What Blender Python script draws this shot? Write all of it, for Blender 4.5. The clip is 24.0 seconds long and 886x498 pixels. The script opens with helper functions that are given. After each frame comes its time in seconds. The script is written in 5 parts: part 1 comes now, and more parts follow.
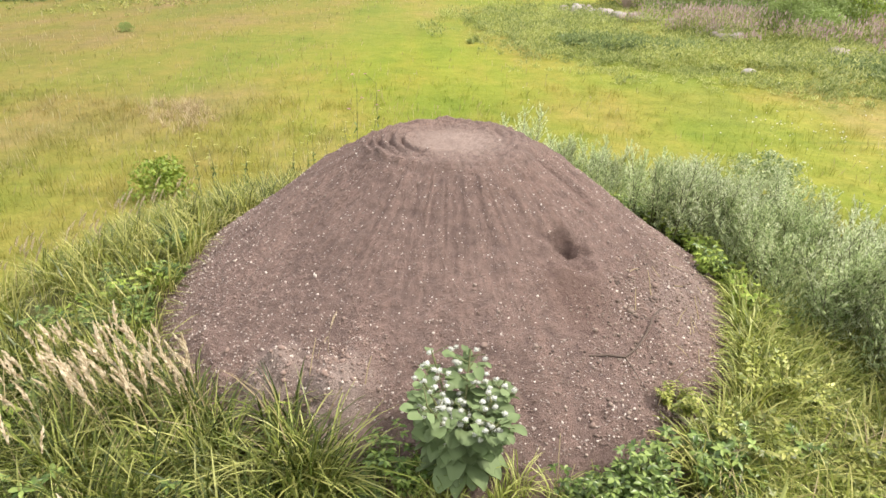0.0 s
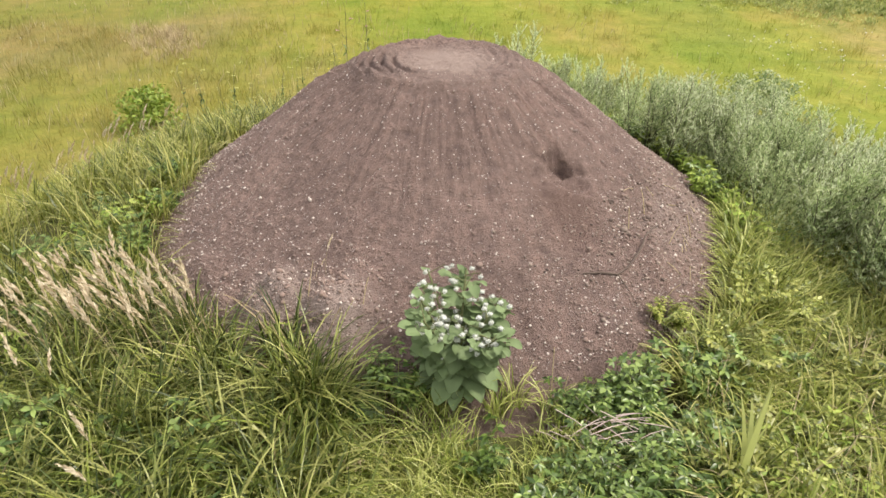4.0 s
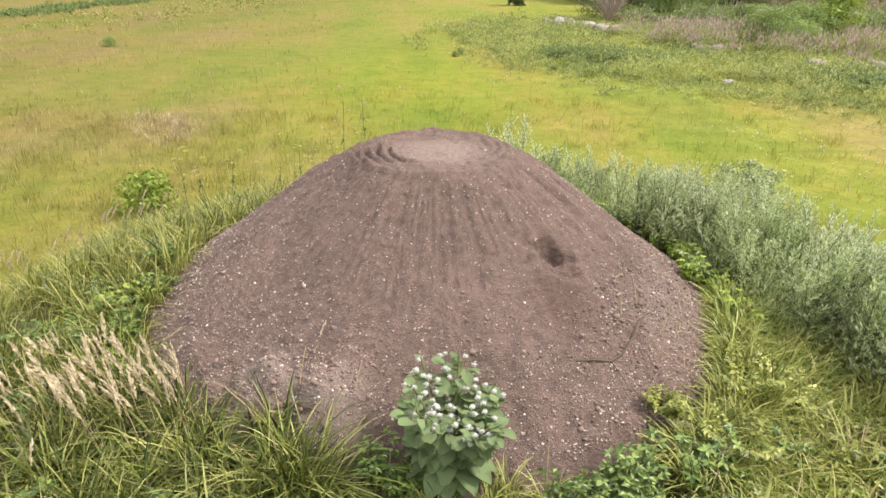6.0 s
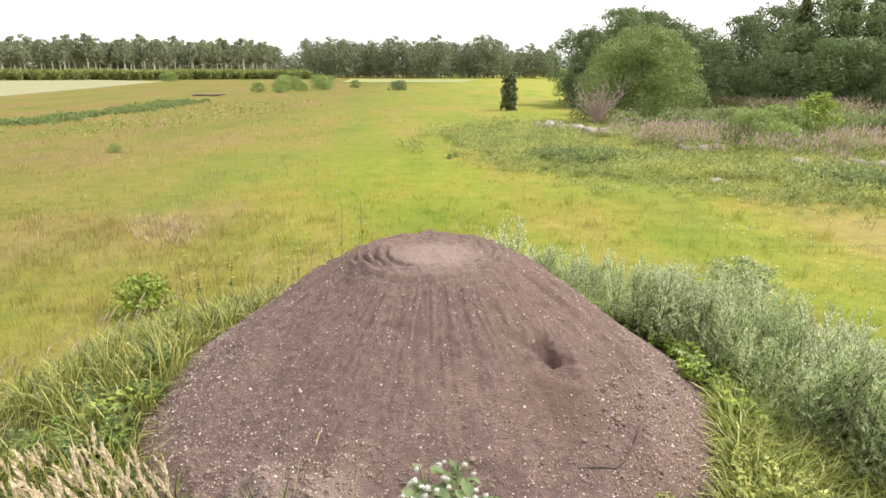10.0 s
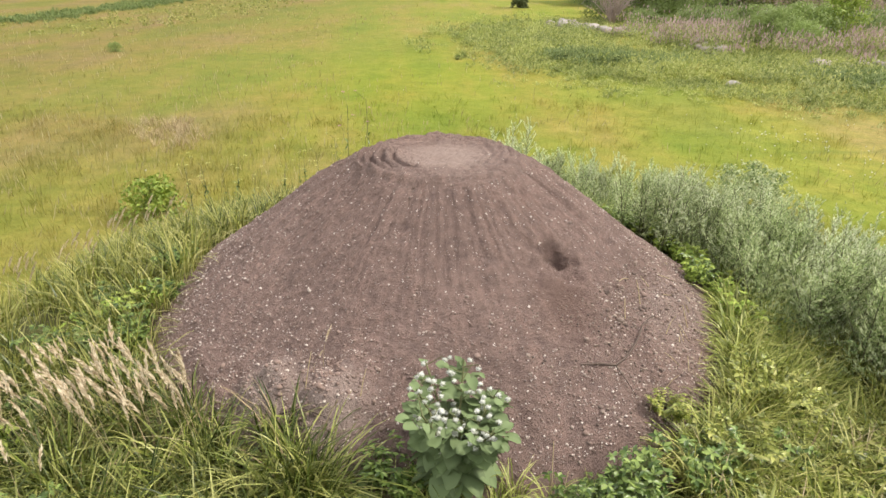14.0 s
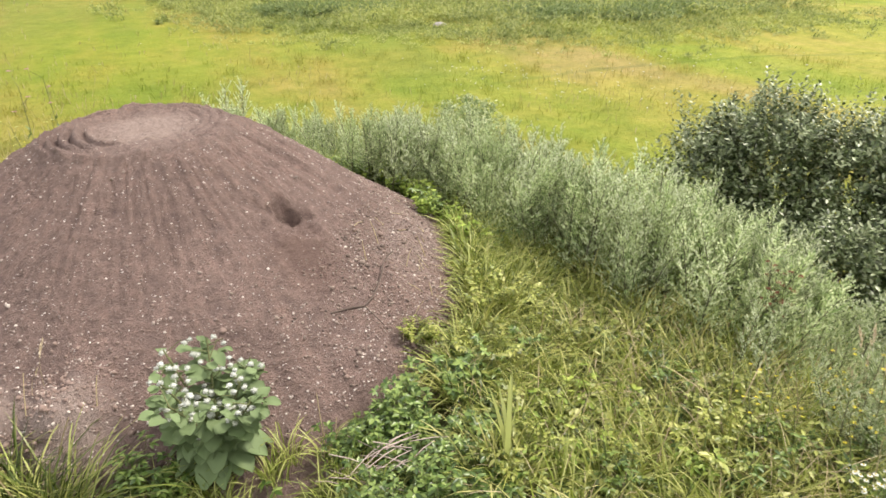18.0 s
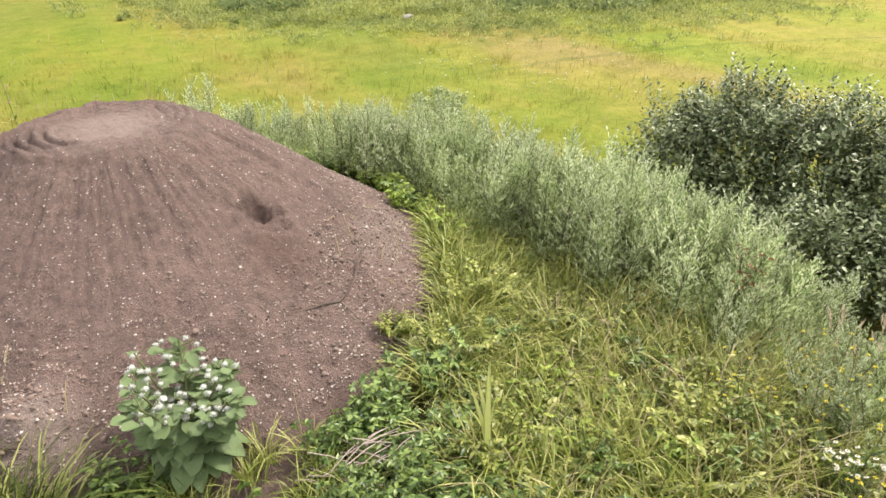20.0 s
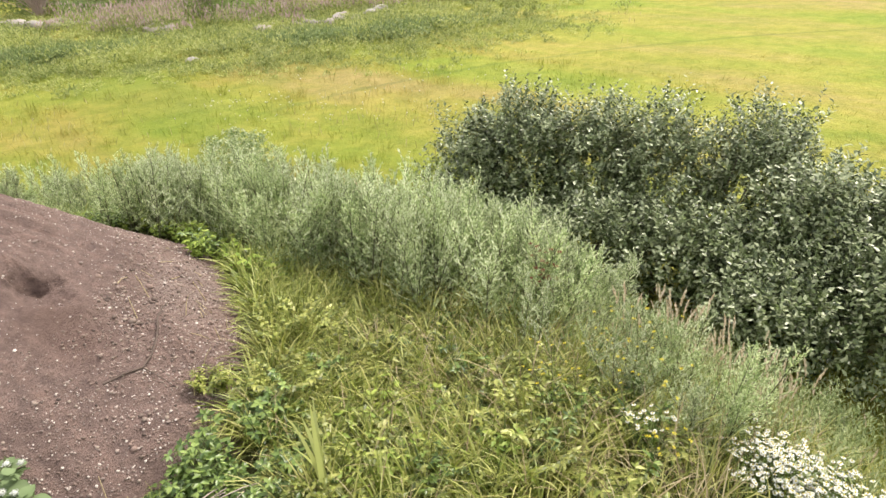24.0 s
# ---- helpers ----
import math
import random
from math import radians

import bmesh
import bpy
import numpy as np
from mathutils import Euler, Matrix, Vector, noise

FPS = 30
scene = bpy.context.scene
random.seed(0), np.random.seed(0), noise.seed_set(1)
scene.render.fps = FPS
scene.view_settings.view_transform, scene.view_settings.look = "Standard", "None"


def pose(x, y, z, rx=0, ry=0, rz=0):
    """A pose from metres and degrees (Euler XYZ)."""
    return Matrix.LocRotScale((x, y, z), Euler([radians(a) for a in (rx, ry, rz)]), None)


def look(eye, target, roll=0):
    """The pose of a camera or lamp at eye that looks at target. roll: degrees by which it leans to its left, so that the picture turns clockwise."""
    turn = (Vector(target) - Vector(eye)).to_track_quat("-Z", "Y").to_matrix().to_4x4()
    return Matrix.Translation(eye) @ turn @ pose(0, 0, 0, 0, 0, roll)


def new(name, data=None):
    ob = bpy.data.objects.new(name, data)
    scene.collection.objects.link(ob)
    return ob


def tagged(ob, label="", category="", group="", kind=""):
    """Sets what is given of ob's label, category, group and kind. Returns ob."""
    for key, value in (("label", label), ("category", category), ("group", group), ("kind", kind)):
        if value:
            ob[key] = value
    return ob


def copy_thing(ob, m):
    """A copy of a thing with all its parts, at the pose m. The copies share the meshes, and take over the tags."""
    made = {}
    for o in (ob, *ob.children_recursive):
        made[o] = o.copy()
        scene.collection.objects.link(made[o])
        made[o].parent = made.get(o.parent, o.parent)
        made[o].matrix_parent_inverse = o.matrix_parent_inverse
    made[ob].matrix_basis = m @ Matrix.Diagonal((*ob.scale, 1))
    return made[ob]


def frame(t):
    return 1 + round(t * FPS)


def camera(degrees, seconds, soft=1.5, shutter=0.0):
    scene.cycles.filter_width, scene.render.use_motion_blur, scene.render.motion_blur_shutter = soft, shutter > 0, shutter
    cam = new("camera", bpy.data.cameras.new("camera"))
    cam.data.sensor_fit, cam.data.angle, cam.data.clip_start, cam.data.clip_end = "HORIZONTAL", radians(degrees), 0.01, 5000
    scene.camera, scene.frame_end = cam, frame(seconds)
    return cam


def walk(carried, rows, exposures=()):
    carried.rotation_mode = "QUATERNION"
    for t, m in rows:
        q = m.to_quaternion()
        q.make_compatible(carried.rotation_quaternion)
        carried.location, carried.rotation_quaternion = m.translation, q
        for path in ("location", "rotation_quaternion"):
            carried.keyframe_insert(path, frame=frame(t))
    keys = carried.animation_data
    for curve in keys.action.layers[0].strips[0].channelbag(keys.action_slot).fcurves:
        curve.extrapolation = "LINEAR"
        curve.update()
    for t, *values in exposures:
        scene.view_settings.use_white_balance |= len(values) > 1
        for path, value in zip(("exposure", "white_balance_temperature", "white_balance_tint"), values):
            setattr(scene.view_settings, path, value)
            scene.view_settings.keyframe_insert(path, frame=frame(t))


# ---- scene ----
cam = camera(68.29, 24.0, soft=1.5, shutter=0.13)

# seconds, eye x, y, z in metres, yaw to the right, pitch up, lean in degrees
ROWS = [
    (0.0, -0.051, 0.076, 2.698, -1.44, -25.10, 0.88),
    (0.5, -0.102, 0.043, 2.707, -2.14, -24.28, 0.48),
    (1.0, -0.075, 0.052, 2.702, -1.44, -24.26, 0.80),
    (1.5, -0.067, 0.056, 2.698, -0.88, -24.15, 0.36),
    (2.0, -0.060, 0.046, 2.700, -0.75, -24.11, 0.40),
    (2.5, -0.057, 0.044, 2.697, -0.72, -23.98, 0.37),
    (4.5, -0.059, 0.035, 2.655, -0.74, -32.58, 0.29),
    (5.0, -0.061, 0.048, 2.665, -0.70, -31.40, 0.45),
    (5.1, -0.058, 0.038, 2.682, -0.75, -27.05, 0.47),
    (5.2, -0.056, 0.034, 2.691, -0.78, -24.95, 0.49),
    (5.3, -0.056, 0.032, 2.694, -0.79, -24.01, 0.49),
    (5.5, -0.056, 0.032, 2.695, -0.79, -23.89, 0.49),
    (6.0, -0.057, 0.023, 2.697, -0.17, -24.03, 0.76),
    (6.5, -0.065, 0.017, 2.697, -0.56, -24.02, 0.38),
    (7.0, -0.071, 0.007, 2.701, -0.50, -24.11, 0.28),
    (7.5, -0.072, 0.016, 2.700, -0.61, -24.19, 0.41),
    (8.0, -0.071, 0.020, 2.699, -0.74, -24.36, 0.30),
    (8.1, -0.071, 0.020, 2.700, -0.73, -24.28, 0.30),
    (8.2, -0.069, 0.020, 2.704, -0.66, -23.52, 0.28),
    (8.3, -0.064, 0.020, 2.723, -0.37, -20.52, 0.19),
    (8.4, -0.059, 0.019, 2.743, -0.07, -17.43, 0.11),
    (8.5, -0.057, 0.019, 2.752, 0.07, -16.01, 0.07),
    (9.0, -0.058, 0.004, 2.747, 0.00, -14.73, 0.31),
    (9.5, -0.059, 0.006, 2.746, 0.08, -15.32, 0.26),
    (11.5, -0.067, 0.012, 2.741, -0.20, -15.87, 0.13),
    (11.6, -0.069, 0.014, 2.735, -0.09, -18.86, 0.31),
    (11.7, -0.071, 0.017, 2.728, 0.06, -22.77, 0.54),
    (11.8, -0.072, 0.018, 2.727, 0.09, -23.68, 0.59),
    (11.9, -0.072, 0.018, 2.726, 0.10, -24.10, 0.61),
    (12.0, -0.072, 0.018, 2.726, 0.11, -24.18, 0.62),
    (12.5, -0.064, 0.027, 2.720, -0.08, -23.66, 0.39),
    (13.0, -0.060, 0.024, 2.721, 0.13, -23.81, 0.50),
    (13.5, -0.059, 0.016, 2.718, -0.42, -23.85, 0.38),
    (14.0, -0.055, 0.009, 2.719, -0.61, -23.83, 0.31),
    (14.5, -0.060, 0.017, 2.717, -0.63, -23.91, 0.35),
    (14.7, -0.055, 0.016, 2.716, -0.10, -23.95, 0.33),
    (14.8, -0.038, 0.013, 2.714, 1.70, -24.11, 0.25),
    (14.9, -0.015, 0.009, 2.712, 4.10, -24.31, 0.15),
    (15.0, 0.007, 0.004, 2.709, 6.51, -24.52, 0.05),
    (15.1, 0.026, 0.005, 2.703, 10.80, -25.27, -0.10),
    (15.2, 0.039, 0.005, 2.699, 13.60, -25.76, -0.20),
    (15.3, 0.046, 0.005, 2.696, 15.30, -26.06, -0.26),
    (15.4, 0.050, 0.006, 2.695, 16.10, -26.20, -0.28),
    (15.5, 0.050, 0.006, 2.695, 16.08, -26.20, -0.28),
    (16.0, 0.039, 0.005, 2.692, 15.99, -26.18, -0.32),
    (16.5, 0.034, -0.002, 2.692, 15.58, -26.09, -0.51),
    (17.0, 0.041, -0.004, 2.689, 15.40, -26.20, -0.58),
    (17.5, 0.047, -0.004, 2.686, 15.24, -26.25, -0.62),
    (17.7, 0.055, -0.008, 2.684, 16.40, -26.46, -0.71),
    (17.8, 0.066, -0.012, 2.681, 18.00, -26.75, -0.83),
    (17.9, 0.084, -0.018, 2.678, 20.40, -27.19, -1.01),
    (18.0, 0.099, -0.024, 2.674, 22.49, -27.57, -1.17),
    (18.1, 0.098, -0.021, 2.673, 23.60, -27.78, -1.39),
    (18.2, 0.097, -0.019, 2.673, 24.30, -27.91, -1.54),
    (18.5, 0.097, -0.018, 2.672, 24.73, -27.99, -1.62),
    (20.5, 0.111, -0.007, 2.660, 24.99, -28.27, -1.61),
    (20.8, 0.121, -0.011, 2.661, 26.00, -28.11, -1.61),
    (20.9, 0.158, -0.027, 2.663, 29.50, -27.54, -1.63),
    (21.0, 0.209, -0.048, 2.667, 34.36, -26.74, -1.66),
    (21.1, 0.183, -0.052, 2.661, 37.30, -26.65, -1.93),
    (21.2, 0.165, -0.055, 2.656, 39.40, -26.59, -2.12),
    (21.3, 0.155, -0.057, 2.654, 40.50, -26.55, -2.23),
    (21.5, 0.151, -0.058, 2.653, 40.98, -26.54, -2.27),
    (22.0, 0.158, -0.061, 2.655, 40.96, -26.17, -2.40),
    (22.5, 0.164, -0.070, 2.653, 40.28, -25.92, -2.57),
    (23.0, 0.168, -0.066, 2.649, 40.24, -25.89, -2.57),
    (23.5, 0.168, -0.072, 2.654, 40.56, -25.90, -2.84),
    (24.0, 0.198, -0.093, 2.652, 41.98, -26.21, -2.81),
]


def aim(x, y, z, yaw, pitch, lean):
    a, p = radians(yaw), radians(pitch)
    return look((x, y, z), (x + math.sin(a) * math.cos(p), y + math.cos(a) * math.cos(p), z + math.sin(p)), lean)


walk(cam, [(r[0], aim(*r[1:])) for r in ROWS],
     exposures=[(0.0, 0.52), (1.0, 0.38), (2.5, 0.38), (4.5, 0.28), (5.0, 0.30), (5.6, 0.38), (9.5, 0.42), (11.7, 0.26), (15.0, 0.28), (15.6, 0.38), (20.5, 0.42), (21.0, 0.52), (22.0, 0.42), (24.0, 0.42)])

# ---- light: bright, thinly clouded sky with a hazy sun to the right
SUN_EL, SUN_AZ = 53.0, 83.0      # height; clockwise from +y
world = bpy.data.worlds.new("sky")
scene.world = world
world.use_nodes = True
wn, wl = world.node_tree.nodes, world.node_tree.links
wn.clear()
sky = wn.new("ShaderNodeTexSky")
sky.sky_type, sky.sun_disc = "NISHITA", False
sky.sun_elevation, sky.sun_rotation = radians(SUN_EL), radians(SUN_AZ)
sky.air_density, sky.dust_density, sky.ozone_density = 1.0, 6.0, 1.0
cloud = wn.new("ShaderNodeMixRGB")
cloud.inputs[0].default_value = 0.8
cloud.inputs[2].default_value = (10.8, 10.6, 10.4, 1)
back = wn.new("ShaderNodeBackground")
back.inputs["Strength"].default_value = 0.122
wl.new(sky.outputs[0], cloud.inputs[1])
wl.new(cloud.outputs[0], back.inputs["Color"])
wl.new(back.outputs[0], wn.new("ShaderNodeOutputWorld").inputs["Surface"])
sun_data = bpy.data.lights.new("sun", "SUN")
sun_data.energy, sun_data.angle, sun_data.color = 3.35, radians(8), (1.0, 0.92, 0.80)
sa, se = radians(SUN_AZ), radians(SUN_EL)
sun = new("sun", sun_data)
sun.matrix_world = look((60 * math.sin(sa) * math.cos(se), 60 * math.cos(sa) * math.cos(se), 60 * math.sin(se)), (0, 0, 0))

# ---- materials
def nodes(name, rough=0.8):
    m = bpy.data.materials.new(name)
    m.use_nodes = True
    n, l = m.node_tree.nodes, m.node_tree.links
    b = n["Principled BSDF"]
    b.inputs["Roughness"].default_value = rough
    return m, n, l, b


def noise_tex(n, l, scale, detail=4.0, rough=0.55, vec=None):
    t = n.new("ShaderNodeTexNoise")
    t.inputs["Scale"].default_value, t.inputs["Detail"].default_value, t.inputs["Roughness"].default_value = scale, detail, rough
    if vec:
        l.new(vec, t.inputs["Vector"])
    return t.outputs["Fac"]


def ramp(n, l, fac, stops):
    r = n.new("ShaderNodeValToRGB")
    e = r.color_ramp.elements
    while len(e) < len(stops):
        e.new(0.5)
    for el, (p, c) in zip(e, stops):
        el.position, el.color = p, (*c, 1)
    l.new(fac, r.inputs["Fac"])
    return r.outputs["Color"]


def mix(n, l, fac, a, b, kind="MIX"):
    m = n.new("ShaderNodeMixRGB")
    m.blend_type = kind
    for k, v in enumerate((fac, a, b)):
        if isinstance(v, (int, float)):
            m.inputs[k].default_value = v
        elif isinstance(v, tuple):
            m.inputs[k].default_value = (*v, 1)
        else:
            l.new(v, m.inputs[k])
    return m.outputs[0]


def maths(n, l, kind, a, b=None):
    m = n.new("ShaderNodeMath")
    m.operation = kind
    for k, v in enumerate((a, b)):
        if isinstance(v, (int, float)):
            m.inputs[k].default_value = v
        elif v is not None:
            l.new(v, m.inputs[k])
    return m.outputs[0]


def bump(n, l, b, height, strength=0.4, dist=0.02):
    k = n.new("ShaderNodeBump")
    k.inputs["Strength"].default_value, k.inputs["Distance"].default_value = strength, dist
    l.new(height, k.inputs["Height"])
    l.new(k.outputs["Normal"], b.inputs["Normal"])


def position(n):
    return n.new("ShaderNodeNewGeometry").outputs["Position"]


def scaled(n, l, vec, s):
    m = n.new("ShaderNodeMapping")
    m.inputs["Scale"].default_value = s
    l.new(vec, m.inputs["Vector"])
    return m.outputs["Vector"]


def leaf_mat(name, dark, mid, light, rough=0.55, through_light=0.25, object_random=True, swing=0.35):
    """Foliage: each leaf takes its own shade, each plant a shift of its own; some light passes through."""
    m, n, l, b = nodes(name, rough)
    isl = n.new("ShaderNodeNewGeometry").outputs["Random Per Island"]
    col = ramp(n, l, isl, ((0.0, dark), (0.45, mid), (1.0, light)))
    if object_random:
        rnd = n.new("ShaderNodeObjectInfo").outputs["Random"]
        hsv = n.new("ShaderNodeHueSaturation")
        l.new(maths(n, l, "MULTIPLY_ADD", rnd, swing), hsv.inputs["Value"])
        hsv.inputs["Value"].links[0].from_node.inputs[2].default_value = 1.0 - swing * 0.5
        l.new(col, hsv.inputs["Color"])
        col = hsv.outputs["Color"]
    patch = noise_tex(n, l, 1.7, 3, 0.6, position(n))
    col = mix(n, l, 0.35, col, ramp(n, l, patch, ((0.3, (0.55, 0.6, 0.5)), (0.7, (1.0, 1.0, 1.0)))), "MULTIPLY")
    l.new(col, b.inputs["Base Color"])
    b.inputs["Specular IOR Level"].default_value = 0.5
    tr = n.new("ShaderNodeBsdfTranslucent")
    l.new(col, tr.inputs["Color"])
    ms = n.new("ShaderNodeMixShader")
    ms.inputs[0].default_value = through_light
    out = n["Material Output"]
    l.new(b.outputs[0], ms.inputs[1])
    l.new(tr.outputs[0], ms.inputs[2])
    l.new(ms.outputs[0], out.inputs["Surface"])
    return m


def plain_mat(name, a, b_, scale=40.0, rough=0.8, strength=0.3):
    m, n, l, b = nodes(name, rough)
    f = noise_tex(n, l, scale, 5, 0.6, position(n))
    g = noise_tex(n, l, scale * 0.13, 3, 0.5, position(n))
    l.new(ramp(n, l, maths(n, l, "MULTIPLY_ADD", f, 0.6), ((0.2, a), (0.8, b_))), b.inputs["Base Color"])
    col = b.inputs["Base Color"].links[0].from_node
    l.new(g, col.inputs["Fac"].links[0].from_node.inputs[2])
    bump(n, l, b, f, strength, 0.01)
    return m


# ---- the lie of the land: a low bank carries the soil heap, the meadow lies 1.5 m lower
EYE_Z, BANK = 2.70, 1.5
HEAP = (-0.135, 4.945)
HEAP_H, HEAP_TOP, HEAP_SLOPE = 1.35, 0.65, 0.76


def smooth(a, b, x):
    t = min(1.0, max(0.0, (x - a) / (b - a)))
    return t * t * (3 - 2 * t)


def ground_z(x, y):
    e = math.hypot((x + 0.25) / 3.3, (y - 3.3) / 4.3)
    z = -BANK * smooth(0.95, 1.9, e)
    r = math.hypot(x, y)
    if r < 30:
        z += 0.05 * noise.noise((x * 0.5, y * 0.5, 3)) + 0.02 * noise.noise((x * 2, y * 2, 9))
    if r > 12:
        z += min(1.0, (r - 12) / 20) * 0.12 * noise.noise((x * 0.08, y * 0.08, 1))
    return z


def heap_z(x, y):
    """Surface of the heap without its fine relief."""
    r = math.hypot(x - HEAP[0], y - HEAP[1])
    t = math.atan2(x - HEAP[0], y - HEAP[1])
    rr = r * (1 + 0.03 * math.sin(2 * t + 0.6) + 0.02 * math.sin(3 * t + 2.0))
    if rr < HEAP_TOP:
        z = HEAP_H + 0.012 * (1 - (rr / HEAP_TOP) ** 2)
    else:
        z = HEAP_H - HEAP_SLOPE * (rr - HEAP_TOP)
    toe = 0.16                      # the slope runs out softly into the ground
    return 0.5 * (z + math.sqrt(z * z + toe * toe)) - 0.5 * toe * toe / 2.0 if z < 0.8 else z


def surface_z(x, y):
    g = ground_z(x, y)
    r = math.hypot(x - HEAP[0], y - HEAP[1])
    return max(g, heap_z(x, y)) if r < 2.7 else g


def link_mesh(name, bm, mats, parent=None, label="", flat=False):
    me = bpy.data.meshes.new(name)
    bm.normal_update()
    bm.to_mesh(me)
    bm.free()
    for m in mats if isinstance(mats, (list, tuple)) else (mats,):
        me.materials.append(m)
    if not flat:
        me.polygons.foreach_set("use_smooth", [True] * len(me.polygons))
    ob = new(name, me)
    if parent:
        ob.parent = parent
    if label:
        ob["label"] = label
    return ob


def link_data(name, verts, faces, mats, parent=None, label="", flat=False, slots=None):
    me = bpy.data.meshes.new(name)
    me.from_pydata(verts, [], faces)
    for m in mats if isinstance(mats, (list, tuple)) else (mats,):
        me.materials.append(m)
    if slots:
        me.polygons.foreach_set("material_index", slots)
    if not flat:
        me.polygons.foreach_set("use_smooth", [True] * len(me.polygons))
    me.update()
    ob = new(name, me)
    if parent:
        ob.parent = parent
    if label:
        ob["label"] = label
    return ob


def thing(name, x, y, z, label, category, group="", kind=""):
    ob = new(name)
    ob.location = (x, y, z)
    ob.empty_display_size = 0.1
    return tagged(ob, label, category, group, kind)


def meadow_colour(n, l):
    """Hay meadow: yellow-green with ripe, rusty and fresh green drifts drawn out along the mowing."""
    pos = position(n)
    turned = n.new("ShaderNodeMapping")
    turned.inputs["Rotation"].default_value = (0, 0, radians(14))
    turned.inputs["Scale"].default_value = (0.20, 0.055, 0.1)
    l.new(pos, turned.inputs["Vector"])
    big = noise_tex(n, l, 1.0, 6, 0.62, turned.outputs["Vector"])
    mid = noise_tex(n, l, 0.30, 5, 0.62, pos)
    fine = noise_tex(n, l, 7.0, 4, 0.7, pos)
    tuft = noise_tex(n, l, 1.5, 5, 0.68, pos)
    base = ramp(n, l, big, ((0.30, (0.152, 0.184, 0.034)), (0.44, (0.192, 0.214, 0.036)), (0.55, (0.226, 0.212, 0.046)), (0.68, (0.240, 0.198, 0.070))))
    rust = ramp(n, l, mid, ((0.32, (0.70, 0.86, 0.68)), (0.50, (1.0, 1.0, 1.0)), (0.66, (1.12, 1.0, 1.30))))
    col = mix(n, l, 0.6, base, rust, "MULTIPLY")
    col = mix(n, l, 0.7, col, ramp(n, l, tuft, ((0.30, (0.66, 0.75, 0.66)), (0.5, (1.0, 1.0, 1.0)), (0.68, (1.26, 1.18, 1.4)))), "MULTIPLY")
    xyz = n.new("ShaderNodeSeparateXYZ")
    l.new(pos, xyz.inputs[0])
    # the mown part to the right stands brighter than the rank, reddish left side
    across = n.new("ShaderNodeMapRange")
    across.inputs["From Min"].default_value, across.inputs["From Max"].default_value = -18.0, 22.0
    l.new(maths(n, l, "ADD", xyz.outputs[0], maths(n, l, "MULTIPLY", mid, 6.0)), across.inputs["Value"])
    col = mix(n, l, 1.0, col, ramp(n, l, across.outputs[0], ((0.10, (0.86, 0.76, 0.95)), (0.45, (0.98, 0.99, 0.92)), (0.62, (1.06, 1.08, 0.98)), (1.0, (1.28, 1.30, 1.20)))), "MULTIPLY")
    # lush green hollow beyond the mound, and a ripe orange drift right of it
    for cx, cy, sx, sy, tint, most in ((-1.6, 25.5, 0.16, 0.085, (1.05, 1.08, 0.74), 0.8), (5.4, 19.6, 0.20, 0.36, (1.10, 0.95, 1.12), 0.8), (-7.9, 18.5, 0.5, 0.28, (1.15, 0.98, 1.6), 0.8)):
        rel = n.new("ShaderNodeVectorMath")
        rel.operation = "SUBTRACT"
        l.new(pos, rel.inputs[0])
        rel.inputs[1].default_value = (cx, cy, 0)
        size = n.new("ShaderNodeVectorMath")
        size.operation = "LENGTH"
        l.new(scaled(n, l, rel.outputs[0], (sx, sy, 0)), size.inputs[0])
        patch = maths(n, l, "ADD", size.outputs["Value"], maths(n, l, "MULTIPLY", tuft, 1.1))
        col = mix(n, l, maths(n, l, "MULTIPLY", ramp(n, l, maths(n, l, "MULTIPLY", patch, 0.5), ((0.35, (1, 1, 1)), (0.80, (0, 0, 0)))), most), col, mix(n, l, 1.0, col, tint, "MULTIPLY"))
    # an old wheel track crossing the mown part
    line = maths(n, l, "ADD", xyz.outputs[1], maths(n, l, "MULTIPLY", maths(n, l, "POWER", maths(n, l, "SUBTRACT", xyz.outputs[0], 10.0), 2.0), 0.02))
    gap = maths(n, l, "ABSOLUTE", maths(n, l, "SUBTRACT", maths(n, l, "ADD", line, maths(n, l, "MULTIPLY", tuft, 0.5)), 15.9))
    on = maths(n, l, "MULTIPLY", ramp(n, l, gap, ((0.05, (1, 1, 1)), (0.22, (0, 0, 0)))), ramp(n, l, maths(n, l, "MULTIPLY", xyz.outputs[0], 0.1), ((0.72, (0, 0, 0)), (0.86, (1, 1, 1)))))
    col = mix(n, l, maths(n, l, "MULTIPLY", on, 0.7), col, mix(n, l, 1.0, col, (0.66, 0.74, 0.8), "MULTIPLY"))
    grain = ramp(n, l, fine, ((0.25, (0.60, 0.65, 0.58)), (0.6, (1.06, 1.06, 1.06))))
    return mix(n, l, 0.65, col, grain, "MULTIPLY"), fine


m_ground, gn, gl, gb = nodes("meadow_turf", 0.9)
gcol, gfine = meadow_colour(gn, gl)
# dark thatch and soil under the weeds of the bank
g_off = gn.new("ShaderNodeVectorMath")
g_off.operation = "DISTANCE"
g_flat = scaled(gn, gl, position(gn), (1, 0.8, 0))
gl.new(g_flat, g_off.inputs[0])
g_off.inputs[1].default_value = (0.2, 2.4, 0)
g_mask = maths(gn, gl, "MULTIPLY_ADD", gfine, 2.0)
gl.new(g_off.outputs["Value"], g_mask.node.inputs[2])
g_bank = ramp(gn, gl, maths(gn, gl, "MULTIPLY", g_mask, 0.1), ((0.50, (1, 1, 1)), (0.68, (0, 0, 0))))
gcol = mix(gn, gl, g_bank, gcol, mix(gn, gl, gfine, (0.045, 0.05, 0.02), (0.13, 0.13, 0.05)))
